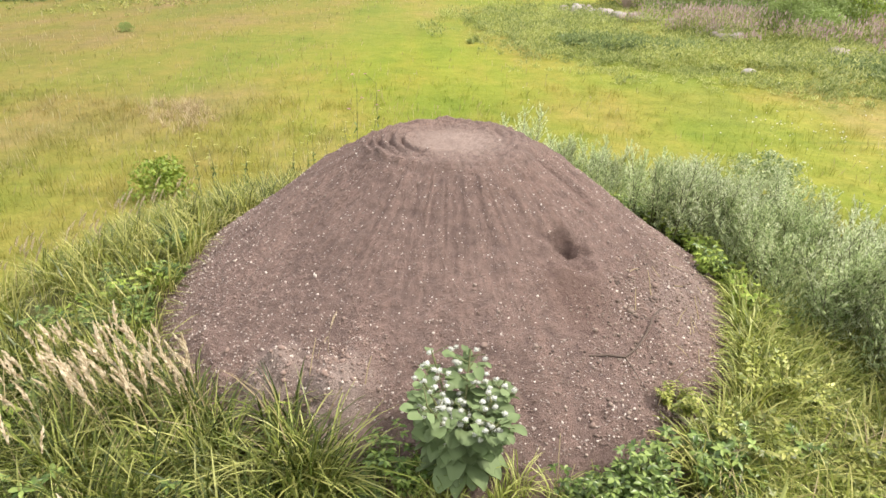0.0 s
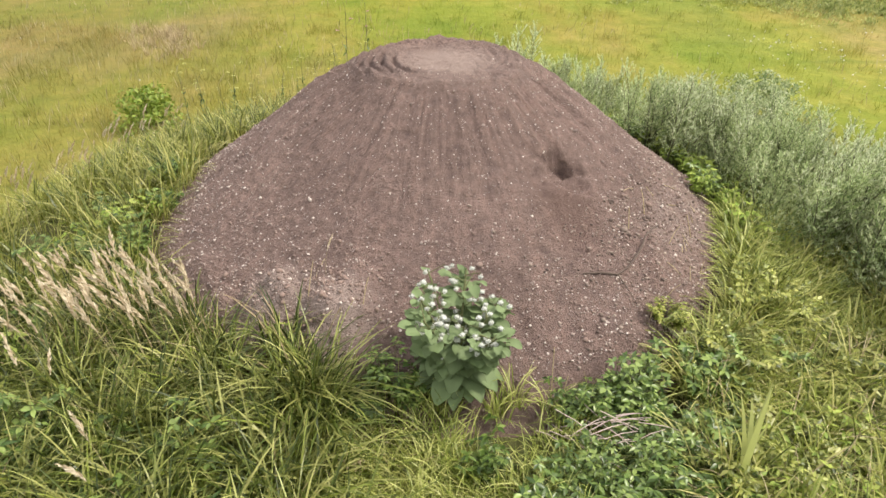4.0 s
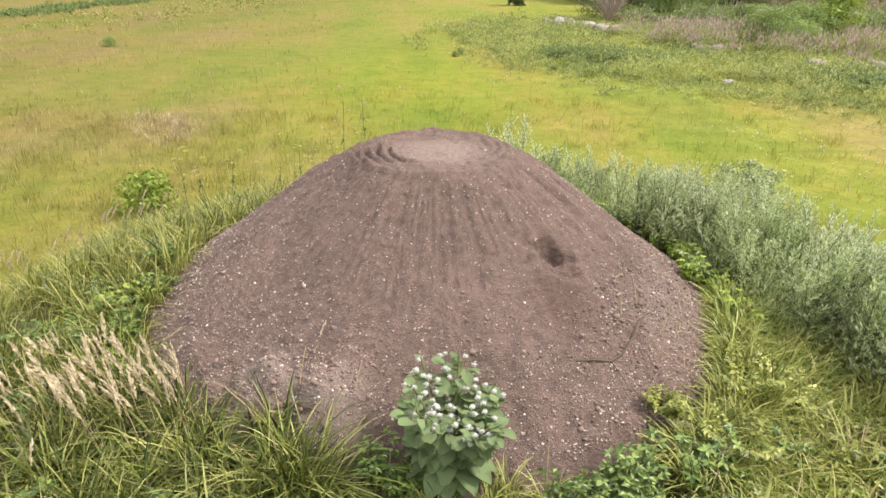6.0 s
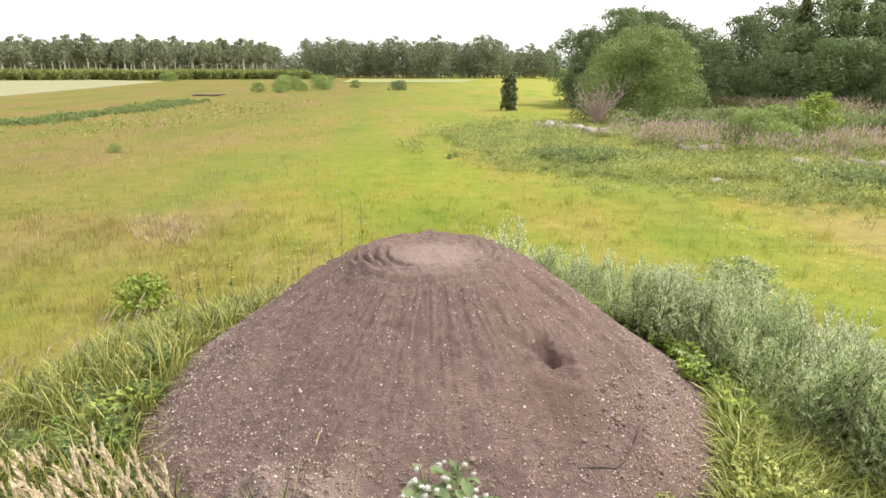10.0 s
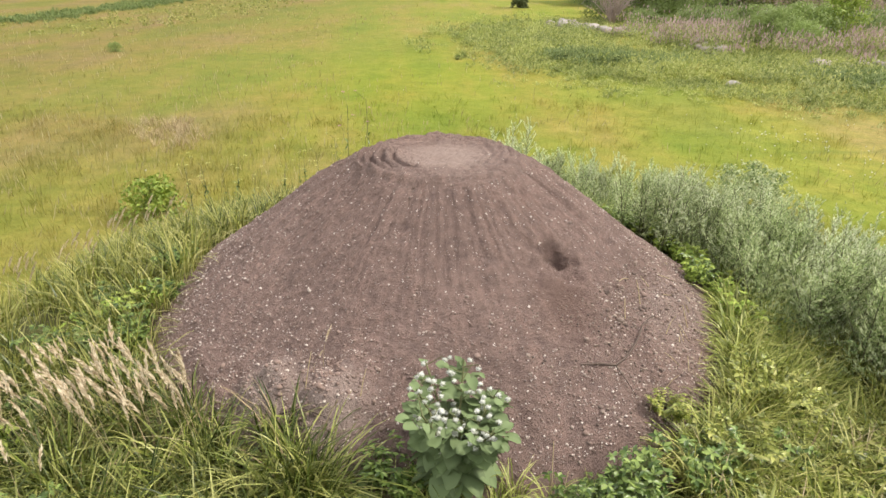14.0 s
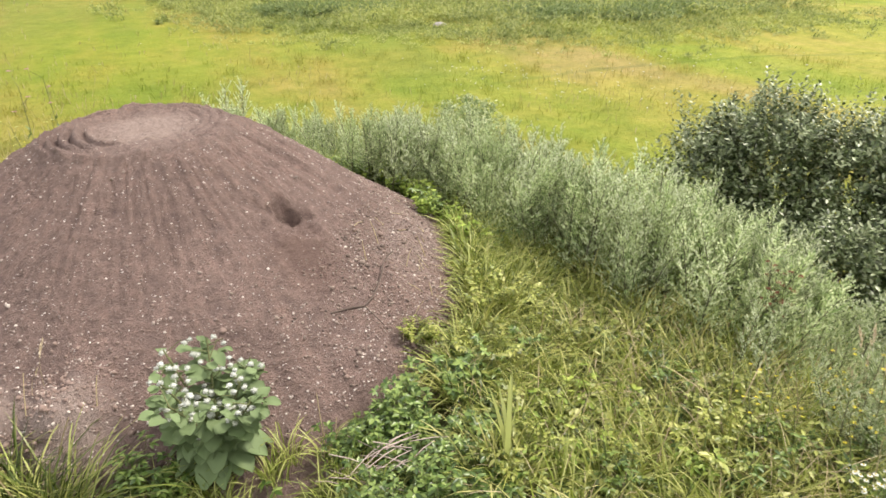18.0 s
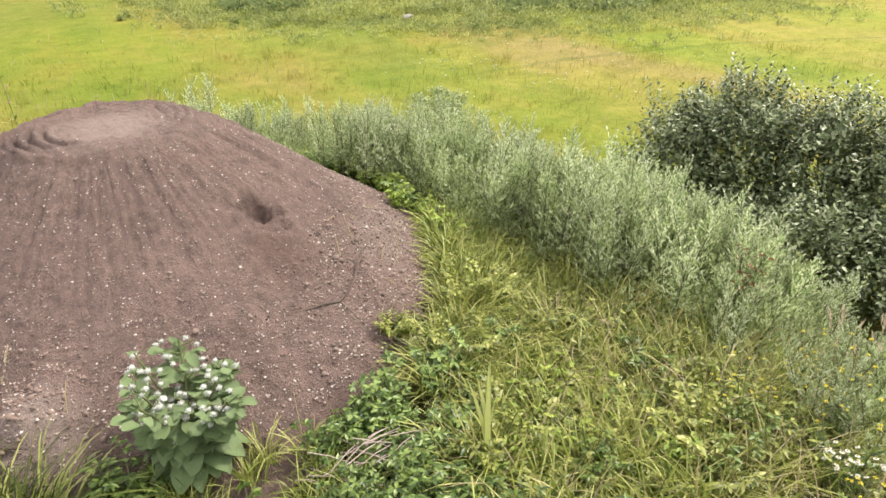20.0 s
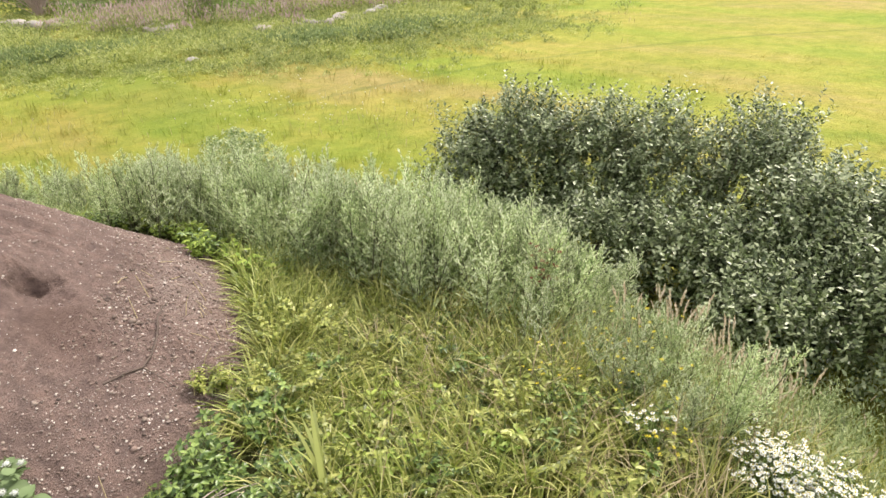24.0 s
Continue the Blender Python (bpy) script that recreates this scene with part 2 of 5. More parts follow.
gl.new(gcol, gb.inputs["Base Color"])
gb.inputs["Specular IOR Level"].default_value = 0.1
bump(gn, gl, gb, gfine, 0.8, 0.08)


def build_ground():
    radii = [0.0]
    r = 0.35
    while r < 4200:
        radii.append(r)
        r *= 1.075 if r < 60 else 1.22
    n = 160
    verts, faces = [(0, 3.0, ground_z(0, 3.0))], []
    for r in radii[1:]:
        for k in range(n):
            a = 2 * math.pi * k / n
            x, y = r * math.sin(a), 3.0 + r * math.cos(a)
            verts.append((x, y, ground_z(x, y)))
    for k in range(n):
        faces.append((0, 1 + (k + 1) % n, 1 + k))
    for j in range(len(radii) - 2):
        for k in range(n):
            a, b = 1 + j * n + k, 1 + j * n + (k + 1) % n
            faces.append((a, b, b + n, a + n))
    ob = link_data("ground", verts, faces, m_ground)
    return tagged(ob, "yellow-green hay meadow with rusty patches, low bank in front", "ground", kind="structure")


build_ground()

# ---- the heap of soil
m_soil, sn, sl, sb = nodes("soil", 0.95)
sb.inputs["Specular IOR Level"].default_value = 0.15
spos = position(sn)
s_fine = noise_tex(sn, sl, 75, 6, 0.8, spos)
s_mid = noise_tex(sn, sl, 14, 6, 0.7, spos)
s_big = noise_tex(sn, sl, 1.3, 4, 0.6, spos)
s_col = ramp(sn, sl, s_big, ((0.30, (0.208, 0.151, 0.136)), (0.50, (0.250, 0.181, 0.162)), (0.72, (0.300, 0.216, 0.191))))
s_col = mix(sn, sl, 0.75, s_col, ramp(sn, sl, s_mid, ((0.3, (0.64, 0.64, 0.66)), (0.7, (1.26, 1.21, 1.17)))), "MULTIPLY")
s_col = mix(sn, sl, 0.40, s_col, ramp(sn, sl, s_fine, ((0.30, (0.52, 0.51, 0.51)), (0.5, (1.0, 1.0, 1.0)), (0.72, (1.45, 1.4, 1.35)))), "MULTIPLY")
# streaks washed down the slope from the rim
s_rel = sn.new("ShaderNodeVectorMath")
s_rel.operation = "SUBTRACT"
sl.new(spos, s_rel.inputs[0])
s_rel.inputs[1].default_value = (*HEAP, 0)
s_xyz = sn.new("ShaderNodeSeparateXYZ")
sl.new(s_rel.outputs[0], s_xyz.inputs[0])
s_ang = maths(sn, sl, "ARCTAN2", s_xyz.outputs[0], s_xyz.outputs[1])
s_pol = sn.new("ShaderNodeCombineXYZ")
sl.new(maths(sn, sl, "MULTIPLY", s_ang, 17.0), s_pol.inputs[0])
sl.new(maths(sn, sl, "MULTIPLY", s_xyz.outputs[2], 1.1), s_pol.inputs[1])
s_run = noise_tex(sn, sl, 1.0, 5, 0.7, s_pol.outputs[0])
s_col = mix(sn, sl, 0.5, s_col, ramp(sn, sl, s_run, ((0.32, (0.80, 0.81, 0.82)), (0.52, (1.0, 1.0, 1.0)), (0.70, (1.30, 1.24, 1.18)))), "MULTIPLY")
# dry pale crust on the trodden top
s_top = sn.new("ShaderNodeVectorMath")
s_top.operation = "DISTANCE"
sl.new(spos, s_top.inputs[0])
s_top.inputs[1].default_value = (HEAP[0] + 0.05, HEAP[1] - 0.06, HEAP_H)
s_crust = maths(sn, sl, "ADD", s_top.outputs["Value"], maths(sn, sl, "MULTIPLY", s_mid, 0.35))
s_col = mix(sn, sl, ramp(sn, sl, s_crust, ((0.36, (0.75, 0.75, 0.75)), (0.56, (0.28, 0.28, 0.28)), (0.82, (0, 0, 0)))), s_col, (0.42, 0.325, 0.285))
# moist soil laid bare in the dent, its shade painted into the dark brown
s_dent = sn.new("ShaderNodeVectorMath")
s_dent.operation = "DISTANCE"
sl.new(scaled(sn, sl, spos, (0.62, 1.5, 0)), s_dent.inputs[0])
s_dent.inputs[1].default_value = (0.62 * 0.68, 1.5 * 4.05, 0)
s_dent_dark = maths(sn, sl, "ADD", s_dent.outputs["Value"], maths(sn, sl, "MULTIPLY", s_mid, 0.22))
s_col = mix(sn, sl, ramp(sn, sl, s_dent_dark, ((0.11, (0.8, 0.8, 0.8)), (0.23, (0, 0, 0)))), s_col, (0.10, 0.066, 0.056))
# damp soil fanning out below the dent
s_fan = sn.new("ShaderNodeVectorMath")
s_fan.operation = "DISTANCE"
sl.new(scaled(sn, sl, spos, (1, 1, 0)), s_fan.inputs[0])
s_fan.inputs[1].default_value = (0.70, 3.68, 0)
s_damp = maths(sn, sl, "ADD", s_fan.outputs["Value"], maths(sn, sl, "MULTIPLY", s_mid, 0.30))
s_col = mix(sn, sl, ramp(sn, sl, s_damp, ((0.24, (0.5, 0.5, 0.5)), (0.46, (0, 0, 0)))), s_col, (0.175, 0.112, 0.095))
# paler dry humps along the front, and drier soil at the right-hand toe
for hump, dry in (((-1.12, 3.18, 0), 0.8), ((-0.72, 3.02, 0), 0.8), ((1.74, 4.44, 0), 0.4), ((1.58, 4.18, 0), 0.4), ((1.42, 3.94, 0), 0.35)):
    s_h = sn.new("ShaderNodeVectorMath")
    s_h.operation = "DISTANCE"
    sl.new(scaled(sn, sl, spos, (1, 1, 0)), s_h.inputs[0])
    s_h.inputs[1].default_value = hump
    s_dry = maths(sn, sl, "ADD", s_h.outputs["Value"], maths(sn, sl, "MULTIPLY", s_mid, 0.25))
    s_col = mix(sn, sl, ramp(sn, sl, s_dry, ((0.24, (dry, dry, dry)), (0.42, (0, 0, 0)))), s_col, (0.38, 0.300, 0.268))
grit = sn.new("ShaderNodeTexVoronoi")
grit.inputs["Scale"].default_value = 42
sl.new(spos, grit.inputs["Vector"])
g_on = ramp(sn, sl, grit.outputs["Distance"], ((0.14, (1, 1, 1)), (0.22, (0, 0, 0))))
g_pick = ramp(sn, sl, grit.outputs["Color"], ((0.80, (0, 0, 0)), (0.84, (1, 1, 1))))
s_col = mix(sn, sl, mix(sn, sl, 1.0, g_on, g_pick, "MULTIPLY"), s_col, (0.36, 0.29, 0.25))
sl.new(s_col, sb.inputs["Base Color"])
crumb = sn.new("ShaderNodeTexVoronoi")
crumb.inputs["Scale"].default_value = 110
sl.new(spos, crumb.inputs["Vector"])
s_rough = maths(sn, sl, "SUBTRACT", maths(sn, sl, "ADD", s_fine, maths(sn, sl, "MULTIPLY", s_mid, 1.5)), maths(sn, sl, "MULTIPLY", crumb.outputs["Distance"], 0.12))
bump(sn, sl, sb, s_rough, 0.8, 0.045)

HOLE = (0.64, 4.04)


def dent_axes(x, y):
    """Distance down the slope from the dent, and to its right."""
    hx, hy = x - HOLE[0], y - HOLE[1]
    return 0.22 * hx - 0.975 * hy, 0.975 * hx + 0.22 * hy



def heap_relief(x, y):
    dx, dy = x - HEAP[0], y - HEAP[1]
    r, t = math.hypot(dx, dy), math.atan2(dx, dy)
    z = heap_z(x, y)
    u, v = math.sin(t), math.cos(t)
    slope = smooth(0.62, 0.8, r) * (1 - smooth(1.8, 2.2, r))
    # runnels down the upper slope
    run = noise.noise((u * 9, v * 9, 4 + r * 0.35)) + 0.6 * noise.noise((u * 22, v * 22, 7 + r * 0.5))
    z += slope * 0.030 * run * (1 - 0.6 * smooth(1.0, 1.6, r))
    # combed ridges on the flat top, and a worn rim
    top = 1 - smooth(0.57, 0.70, r)
    if top > 0:
        rim = smooth(0.27, 0.36, r)
        comb = 0.30 + 0.70 * smooth(-0.25, 0.5, -dx / max(r, 0.05) + 0.25 * dy)
        wave = math.sin(r * 80 + 3.2 * t + 3.0 * noise.noise((x * 2.6, y * 2.6, 2)))
        z += top * rim * comb * 0.025 * (wave - 0.35 * abs(wave)) * (1 - 0.75 * smooth(0.1, 0.5, -dy))
        z += top * (0.020 * noise.noise((x * 3.1, y * 3.1, 5)) + 0.020 * rim * noise.noise((x * 12, y * 12, 15))) - 0.018 * top * (1 - rim)
    re = r + 0.035 * noise.noise((u * 4, v * 4, 11)) + 0.015 * noise.noise((u * 14, v * 14, 3))
    z -= 0.035 * smooth(0.60, 0.665, re) * (1 - smooth(0.68, 1.15, r))
    # lumps and crumbs
    z += 0.022 * noise.noise((x * 2.3, y * 2.3, 8)) + 0.014 * noise.noise((x * 7, y * 7, 1)) + 0.008 * noise.noise((x * 15, y * 15, 31))
    z += (0.006 + 0.006 * smooth(1.2, 1.8, r)) * noise.noise((x * 26, y * 26, 6)) + 0.006 * noise.noise((x * 55, y * 55, 2))
    z += slope * 0.012 * noise.noise((u * 48, v * 48, r * 2.5)) * (1 - 0.7 * smooth(1.2, 1.8, r))
    # dent kicked into the slope: a shallow bowl with a steep wedge at its head, a lip and a smooth fan of soil below
    along_s, across_s = dent_axes(x, y)
    ragged = 0.30 * noise.noise((x * 8, y * 8, 23)) + 0.14 * noise.noise((x * 21, y * 21, 5))
    z -= 0.095 * smooth(1.10, 0.15, math.hypot((along_s - 0.07) / 0.20, across_s / 0.21) + ragged)
    z -= 0.070 * smooth(1.0, 0.35, math.hypot((along_s + 0.012 - 0.25 * across_s) / 0.075, (across_s - 0.02) / 0.155) + 0.9 * abs(across_s - 0.03) / 0.12 * max(0.0, along_s + 0.03) / 0.08 + ragged)
    z -= 0.025 * smooth(1.0, 0.3, math.hypot((along_s - 0.01) / 0.08, (across_s + 0.17) / 0.09) + ragged)
    z += 0.045 * math.exp(-((along_s - 0.27) / 0.055) ** 2 - (across_s / 0.20) ** 2)
    z -= 0.040 * math.exp(-((along_s - 0.43) / 0.10) ** 2 - (across_s / 0.17) ** 2)
    z += 0.020 * math.exp(-((along_s - 0.70) / 0.10) ** 2 - (across_s / 0.22) ** 2)
    # clods thrown up along the front toe
    for cx, cy, s, a in ((-1.12, 3.20, 0.20, 0.17), (-0.72, 3.04, 0.22, 0.17), (1.45, 4.05, 0.12, 0.06), (1.65, 4.3, 0.14, 0.07), (1.25, 3.6, 0.12, 0.05), (-1.45, 3.35, 0.2, 0.08), (-1.75, 3.65, 0.2, 0.07), (0.95, 3.05, 0.2, 0.06)):
        z += a * math.exp(-(((x - cx) / s) ** 2 + ((y - cy) / s) ** 2)) * (1 + 0.5 * noise.noise((x * 9, y * 9, 3)))
    return z


def build_heap():
    rings, n = 300, 560
    verts, faces = [(HEAP[0], HEAP[1], heap_relief(*HEAP))], []
    for j in range(1, rings + 1):
        r = 0.80 * j / 95 if j <= 95 else 0.80 + 1.95 * (j - 95) / (rings - 95)
        for k in range(n):
            a = 2 * math.pi * k / n
            x, y = HEAP[0] + r * math.sin(a), HEAP[1] + r * math.cos(a)
            out = smooth(2.2, 2.72, r)
            z = heap_relief(x, y) * (1 - out) + (ground_z(x, y) - 0.05) * out
            z = max(z, ground_z(x, y) + 0.01 - 0.08 * out)
            verts.append((x, y, z))
    for k in range(n):
        faces.append((0, 1 + (k + 1) % n, 1 + k))
    for j in range(rings - 1):
        for k in range(n):
            a, b = 1 + j * n + k, 1 + j * n + (k + 1) % n
            faces.append((a, b, b + n, a + n))
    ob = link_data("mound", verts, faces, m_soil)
    return tagged(ob, "cone-shaped heap of brown stony soil with flattened top", "heap")


heap = build_heap()

# ---- kit for plants
rng = np.random.default_rng(11)


def mesh_np(name, verts, face_sizes, loops, mats, parent=None, label="", slots=None, smooth_faces=True):
    me = bpy.data.meshes.new(name)
    me.vertices.add(len(verts))
    me.vertices.foreach_set("co", np.asarray(verts, np.float32).ravel())
    me.loops.add(len(loops))
    me.loops.foreach_set("vertex_index", np.asarray(loops, np.int32))
    sizes = np.asarray(face_sizes, np.int32)
    me.polygons.add(len(sizes))
    me.polygons.foreach_set("loop_start", np.r_[0, np.cumsum(sizes)[:-1]].astype(np.int32))
    me.polygons.foreach_set("loop_total", sizes)
    if slots is not None:
        me.polygons.foreach_set("material_index", np.asarray(slots, np.int32))
    me.polygons.foreach_set("use_smooth", np.full(len(sizes), smooth_faces))
    for m in mats if isinstance(mats, (list, tuple)) else (mats,):
        me.materials.append(m)
    me.update(calc_edges=True)
    ob = new(name, me)
    if parent:
        ob.parent = parent
    if label:
        ob["label"] = label
    return ob


class Pile:
    """Gathers many small shapes into one mesh."""

    def __init__(self):
        self.v, self.s, self.l, self.m, self.n = [], [], [], [], 0

    def add(self, verts, sizes, loops, slot=0):
        self.v.append(verts)
        self.s.append(sizes)
        self.l.append(loops + self.n)
        self.m.append(np.full(len(sizes), slot))
        self.n += len(verts)

    def put(self, name, mats, parent=None, label=""):
        return mesh_np(name, np.concatenate(self.v), np.concatenate(self.s), np.concatenate(self.l), mats, parent, label, np.concatenate(self.m))

    def ribbons(self, base, height, lean, bend, width, turn=None, slot=0):
        """Grass blades: base (n,3), height, lean direction in radians, bend as share of height, width."""
        n = len(base)
        t = np.array([0.0, 0.30, 0.58, 0.82, 1.0])
        d = np.stack([np.cos(lean), np.sin(lean), 0 * lean], -1)
        side = np.stack([-np.sin(lean), np.cos(lean), 0 * lean], -1)
        if turn is not None:
            side = side * np.cos(turn)[:, None] + d * np.sin(turn)[:, None]
        out = bend[:, None] * 0.85 * t ** 2
        up = t - 0.42 * (bend ** 2)[:, None] * t ** 3
        p = base[:, None] + height[:, None, None] * (out[..., None] * d[:, None] + up[..., None] * np.array([0, 0, 1.0]))
        w = width[:, None] * np.array([0.7, 1.0, 0.9, 0.55])
        a, b = p[:, :4] - side[:, None] * w[..., None] / 2, p[:, :4] + side[:, None] * w[..., None] / 2
        verts = np.concatenate([np.stack([a, b], 2).reshape(n, 8, 3), p[:, 4:5]], 1).reshape(-1, 3)
        pat = np.array([0, 1, 3, 2, 2, 3, 5, 4, 4, 5, 7, 6, 6, 7, 8])
        self.add(verts, np.tile([4, 4, 4, 3], n), (np.arange(n)[:, None] * 9 + pat).ravel(), slot)
        return p[:, 4]

    def leaves(self, base, way, face, length, width, fold=0.18, slot=0, droop=0.0):
        """Folded pointed leaves: base (n,3), direction, face normal, sizes."""
        n = len(base)
        way = way / np.maximum(1e-6, np.linalg.norm(way, axis=1, keepdims=True))
        side = np.cross(way, face)
        side /= np.maximum(1e-6, np.linalg.norm(side, axis=1, keepdims=True))
        up = np.cross(side, way)
        L, W = np.broadcast_to(length, n)[:, None], np.broadcast_to(width, n)[:, None]
        mid = base + way * L * 0.45
        tip = base + way * L - up * L * droop
        q = base + way * L * 0.22
        k = base + way * L * 0.74 - up * L * droop * 0.45
        lift = up * W * fold
        verts = np.stack([base, q - side * W * 0.36 + lift, q + side * W * 0.36 + lift, mid - side * W * 0.5 + lift, mid + side * W * 0.5 + lift,
                          k - side * W * 0.30 + lift * 0.6, k + side * W * 0.30 + lift * 0.6, tip, mid], 1).reshape(-1, 3)
        pat = np.array([0, 8, 3, 1, 0, 2, 4, 8, 8, 7, 5, 3, 8, 4, 6, 7])
        self.add(verts, np.tile([4, 4, 4, 4], n), (np.arange(n)[:, None] * 9 + pat).ravel(), slot)

    def chips(self, base, way, face, length, width, slot=0):
        """Simple two-triangle leaves for far crowns."""
        n = len(base)
        way = way / np.maximum(1e-6, np.linalg.norm(way, axis=1, keepdims=True))
        side = np.cross(way, face)
        side /= np.maximum(1e-6, np.linalg.norm(side, axis=1, keepdims=True))
        up = np.cross(side, way)
        L, W = np.broadcast_to(length, n)[:, None], np.broadcast_to(width, n)[:, None]
        verts = np.stack([base, base + way * L * 0.5 - side * W / 2 + up * W * 0.15, base + way * L, base + way * L * 0.5 + side * W / 2 + up * W * 0.15], 1).reshape(-1, 3)
        self.add(verts, np.tile([3, 3], n), (np.arange(n)[:, None] * 4 + np.array([0, 2, 1, 0, 3, 2])).ravel(), slot)

    def tube(self, path, radii, sides=5, slot=0):
        path = np.asarray(path, float)
        m = len(path)
        ring = []
        for i in range(m):
            t = path[min(i + 1, m - 1)] - path[max(i - 1, 0)]
            t /= max(1e-9, np.linalg.norm(t))
            a = np.cross(t, (0.31, 0.95, 0.02) if abs(t[2]) > 0.7 else (0, 0, 1))
            a /= np.linalg.norm(a)
            b = np.cross(t, a)
            k = np.arange(sides) * 2 * np.pi / sides
            ring.append(path[i] + radii[i] * (np.cos(k)[:, None] * a + np.sin(k)[:, None] * b))
        loops = []
        for i in range(m - 1):
            for k in range(sides):
                loops += [i * sides + k, i * sides + (k + 1) % sides, (i + 1) * sides + (k + 1) % sides, (i + 1) * sides + k]
        self.add(np.concatenate(ring), np.full((m - 1) * sides, 4), np.array(loops), slot)

    def ball(self, c, r, squash=1.0, slot=0, jitter=0.0):
        """Small faceted lump of 20 faces."""
        g = 1.618
        v = np.array([(-1, g, 0), (1, g, 0), (-1, -g, 0), (1, -g, 0), (0, -1, g), (0, 1, g), (0, -1, -g), (0, 1, -g), (g, 0, -1), (g, 0, 1), (-g, 0, -1), (-g, 0, 1)]) / 1.902
        if jitter:
            v = v * (1 + jitter * rng.normal(size=(12, 1)))
        f = np.array([0, 11, 5, 0, 5, 1, 0, 1, 7, 0, 7, 10, 0, 10, 11, 1, 5, 9, 5, 11, 4, 11, 10, 2, 10, 7, 6, 7, 1, 8, 3, 9, 4, 3, 4, 2, 3, 2, 6, 3, 6, 8, 3, 8, 9, 4, 9, 5, 2, 4, 11, 6, 2, 10, 8, 6, 7, 9, 8, 1])
        self.add(np.asarray(c) + v * r * np.array([1, 1, squash]), np.full(20, 3), f, slot)


def spread(n):
    v = rng.normal(size=(n, 3))
    return v / np.linalg.norm(v, axis=1, keepdims=True)


def soil_edge(x, y):
    """How far a place lies outside the bare soil (metres, negative on it)."""
    dx, dy = x - HEAP[0], HEAP[1] - y
    t = math.degrees(math.atan2(dx, dy))
    edge = 2.20 + 0.10 * math.sin(math.radians(t * 5)) + 0.5 * math.exp(-((t - 8) / 8.0) ** 2) + 0.30 * math.exp(-((t - 48) / 20.0) ** 2)
    if abs(t) > 85:
        edge = 2.08
    return math.hypot(dx, dy) - edge


def scatter(n, x0, x1, y0, y1, keep=None, gap=0.0):
    """Places in a rectangle, off the bare soil, thinned by keep(x, y)."""
    out = []
    tries = 0
    while len(out) < n and tries < n * 30:
        tries += 1
        x, y = rng.uniform(x0, x1), rng.uniform(y0, y1)
        if soil_edge(x, y) < gap or (keep and rng.random() > keep(x, y)):
            continue
        out.append((x, y))
    return out


def on_ground(pts, dip=0.0):
    return np.array([(x, y, surface_z(x, y) - dip) for x, y in pts])


m_grass = leaf_mat("long_grass", (0.026, 0.044, 0.007), (0.118, 0.158, 0.024), (0.48, 0.47, 0.16), 0.38, 0.28, False)
m_grass_pale = leaf_mat("yellowing_grass", (0.085, 0.108, 0.015), (0.29, 0.32, 0.055), (0.63, 0.585, 0.23), 0.5, 0.3, False)
m_fresh = leaf_mat("fresh_grass", (0.08, 0.115, 0.016), (0.29, 0.345, 0.055), (0.66, 0.66, 0.25), 0.42, 0.3, False)
m_straw = leaf_mat("dry_straw", (0.30, 0.22, 0.12), (0.46, 0.36, 0.21), (0.62, 0.52, 0.34), 0.7, 0.2, False)
m_seed = leaf_mat("grass_seed_head", (0.48, 0.37, 0.24), (0.68, 0.56, 0.40), (0.86, 0.77, 0.61), 0.8, 0.3, False)
m_herb = leaf_mat("herb_leaf", (0.035, 0.07, 0.014), (0.115, 0.185, 0.036), (0.31, 0.40, 0.11), 0.34, 0.24)
m_lime = leaf_mat("lime_leaf", (0.17, 0.27, 0.03), (0.29, 0.39, 0.055), (0.43, 0.50, 0.10))
m_yellow_herb = leaf_mat("yellowing_leaf", (0.085, 0.115, 0.018), (0.245, 0.285, 0.052), (0.50, 0.50, 0.15), 0.42, 0.28, True, 0.6)
m_mugwort = leaf_mat("mugwort_leaf", (0.21, 0.28, 0.11), (0.52, 0.60, 0.32), (0.86, 0.88, 0.66), 0.5, 0.42, True, 0.5)
m_mug_green = leaf_mat("fresh_mugwort_leaf", (0.19, 0.28, 0.10), (0.46, 0.55, 0.26), (0.80, 0.83, 0.56), 0.5, 0.42, True, 0.45)
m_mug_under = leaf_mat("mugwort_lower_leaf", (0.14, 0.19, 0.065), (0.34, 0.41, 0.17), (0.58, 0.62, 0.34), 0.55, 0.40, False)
m_stem = plain_mat("green_stem", (0.06, 0.08, 0.03), (0.14, 0.15, 0.06), 60)
m_dark_stem = plain_mat("dark_stem", (0.055, 0.06, 0.035), (0.12, 0.12, 0.065), 60)
m_bark = plain_mat("grey_bark", (0.06, 0.05, 0.04), (0.20, 0.17, 0.14), 25, 0.9, 0.6)
m_dead = plain_mat("dead_twig", (0.24, 0.18, 0.16), (0.45, 0.36, 0.32), 20, 0.9)
m_twig = plain_mat("brown_twig", (0.035, 0.025, 0.02), (0.11, 0.08, 0.065), 50, 0.9)
m_white_petal = leaf_mat("white_petal", (0.72, 0.72, 0.68), (0.82, 0.82, 0.80), (0.86, 0.86, 0.84), 0.6, 0.2, False)
m_yellow_petal = leaf_mat("yellow_petal", (0.60, 0.48, 0.02), (0.75, 0.62, 0.03), (0.82, 0.72, 0.08), 0.6, 0.2, False)
m_pink = leaf_mat("pink_petal", (0.36, 0.16, 0.24), (0.50, 0.25, 0.34), (0.62, 0.38, 0.46), 0.7, 0.2, False)
m_rust = leaf_mat("rusty_seed", (0.16, 0.045, 0.03), (0.25, 0.07, 0.045), (0.33, 0.11, 0.07), 0.8, 0.1, False)

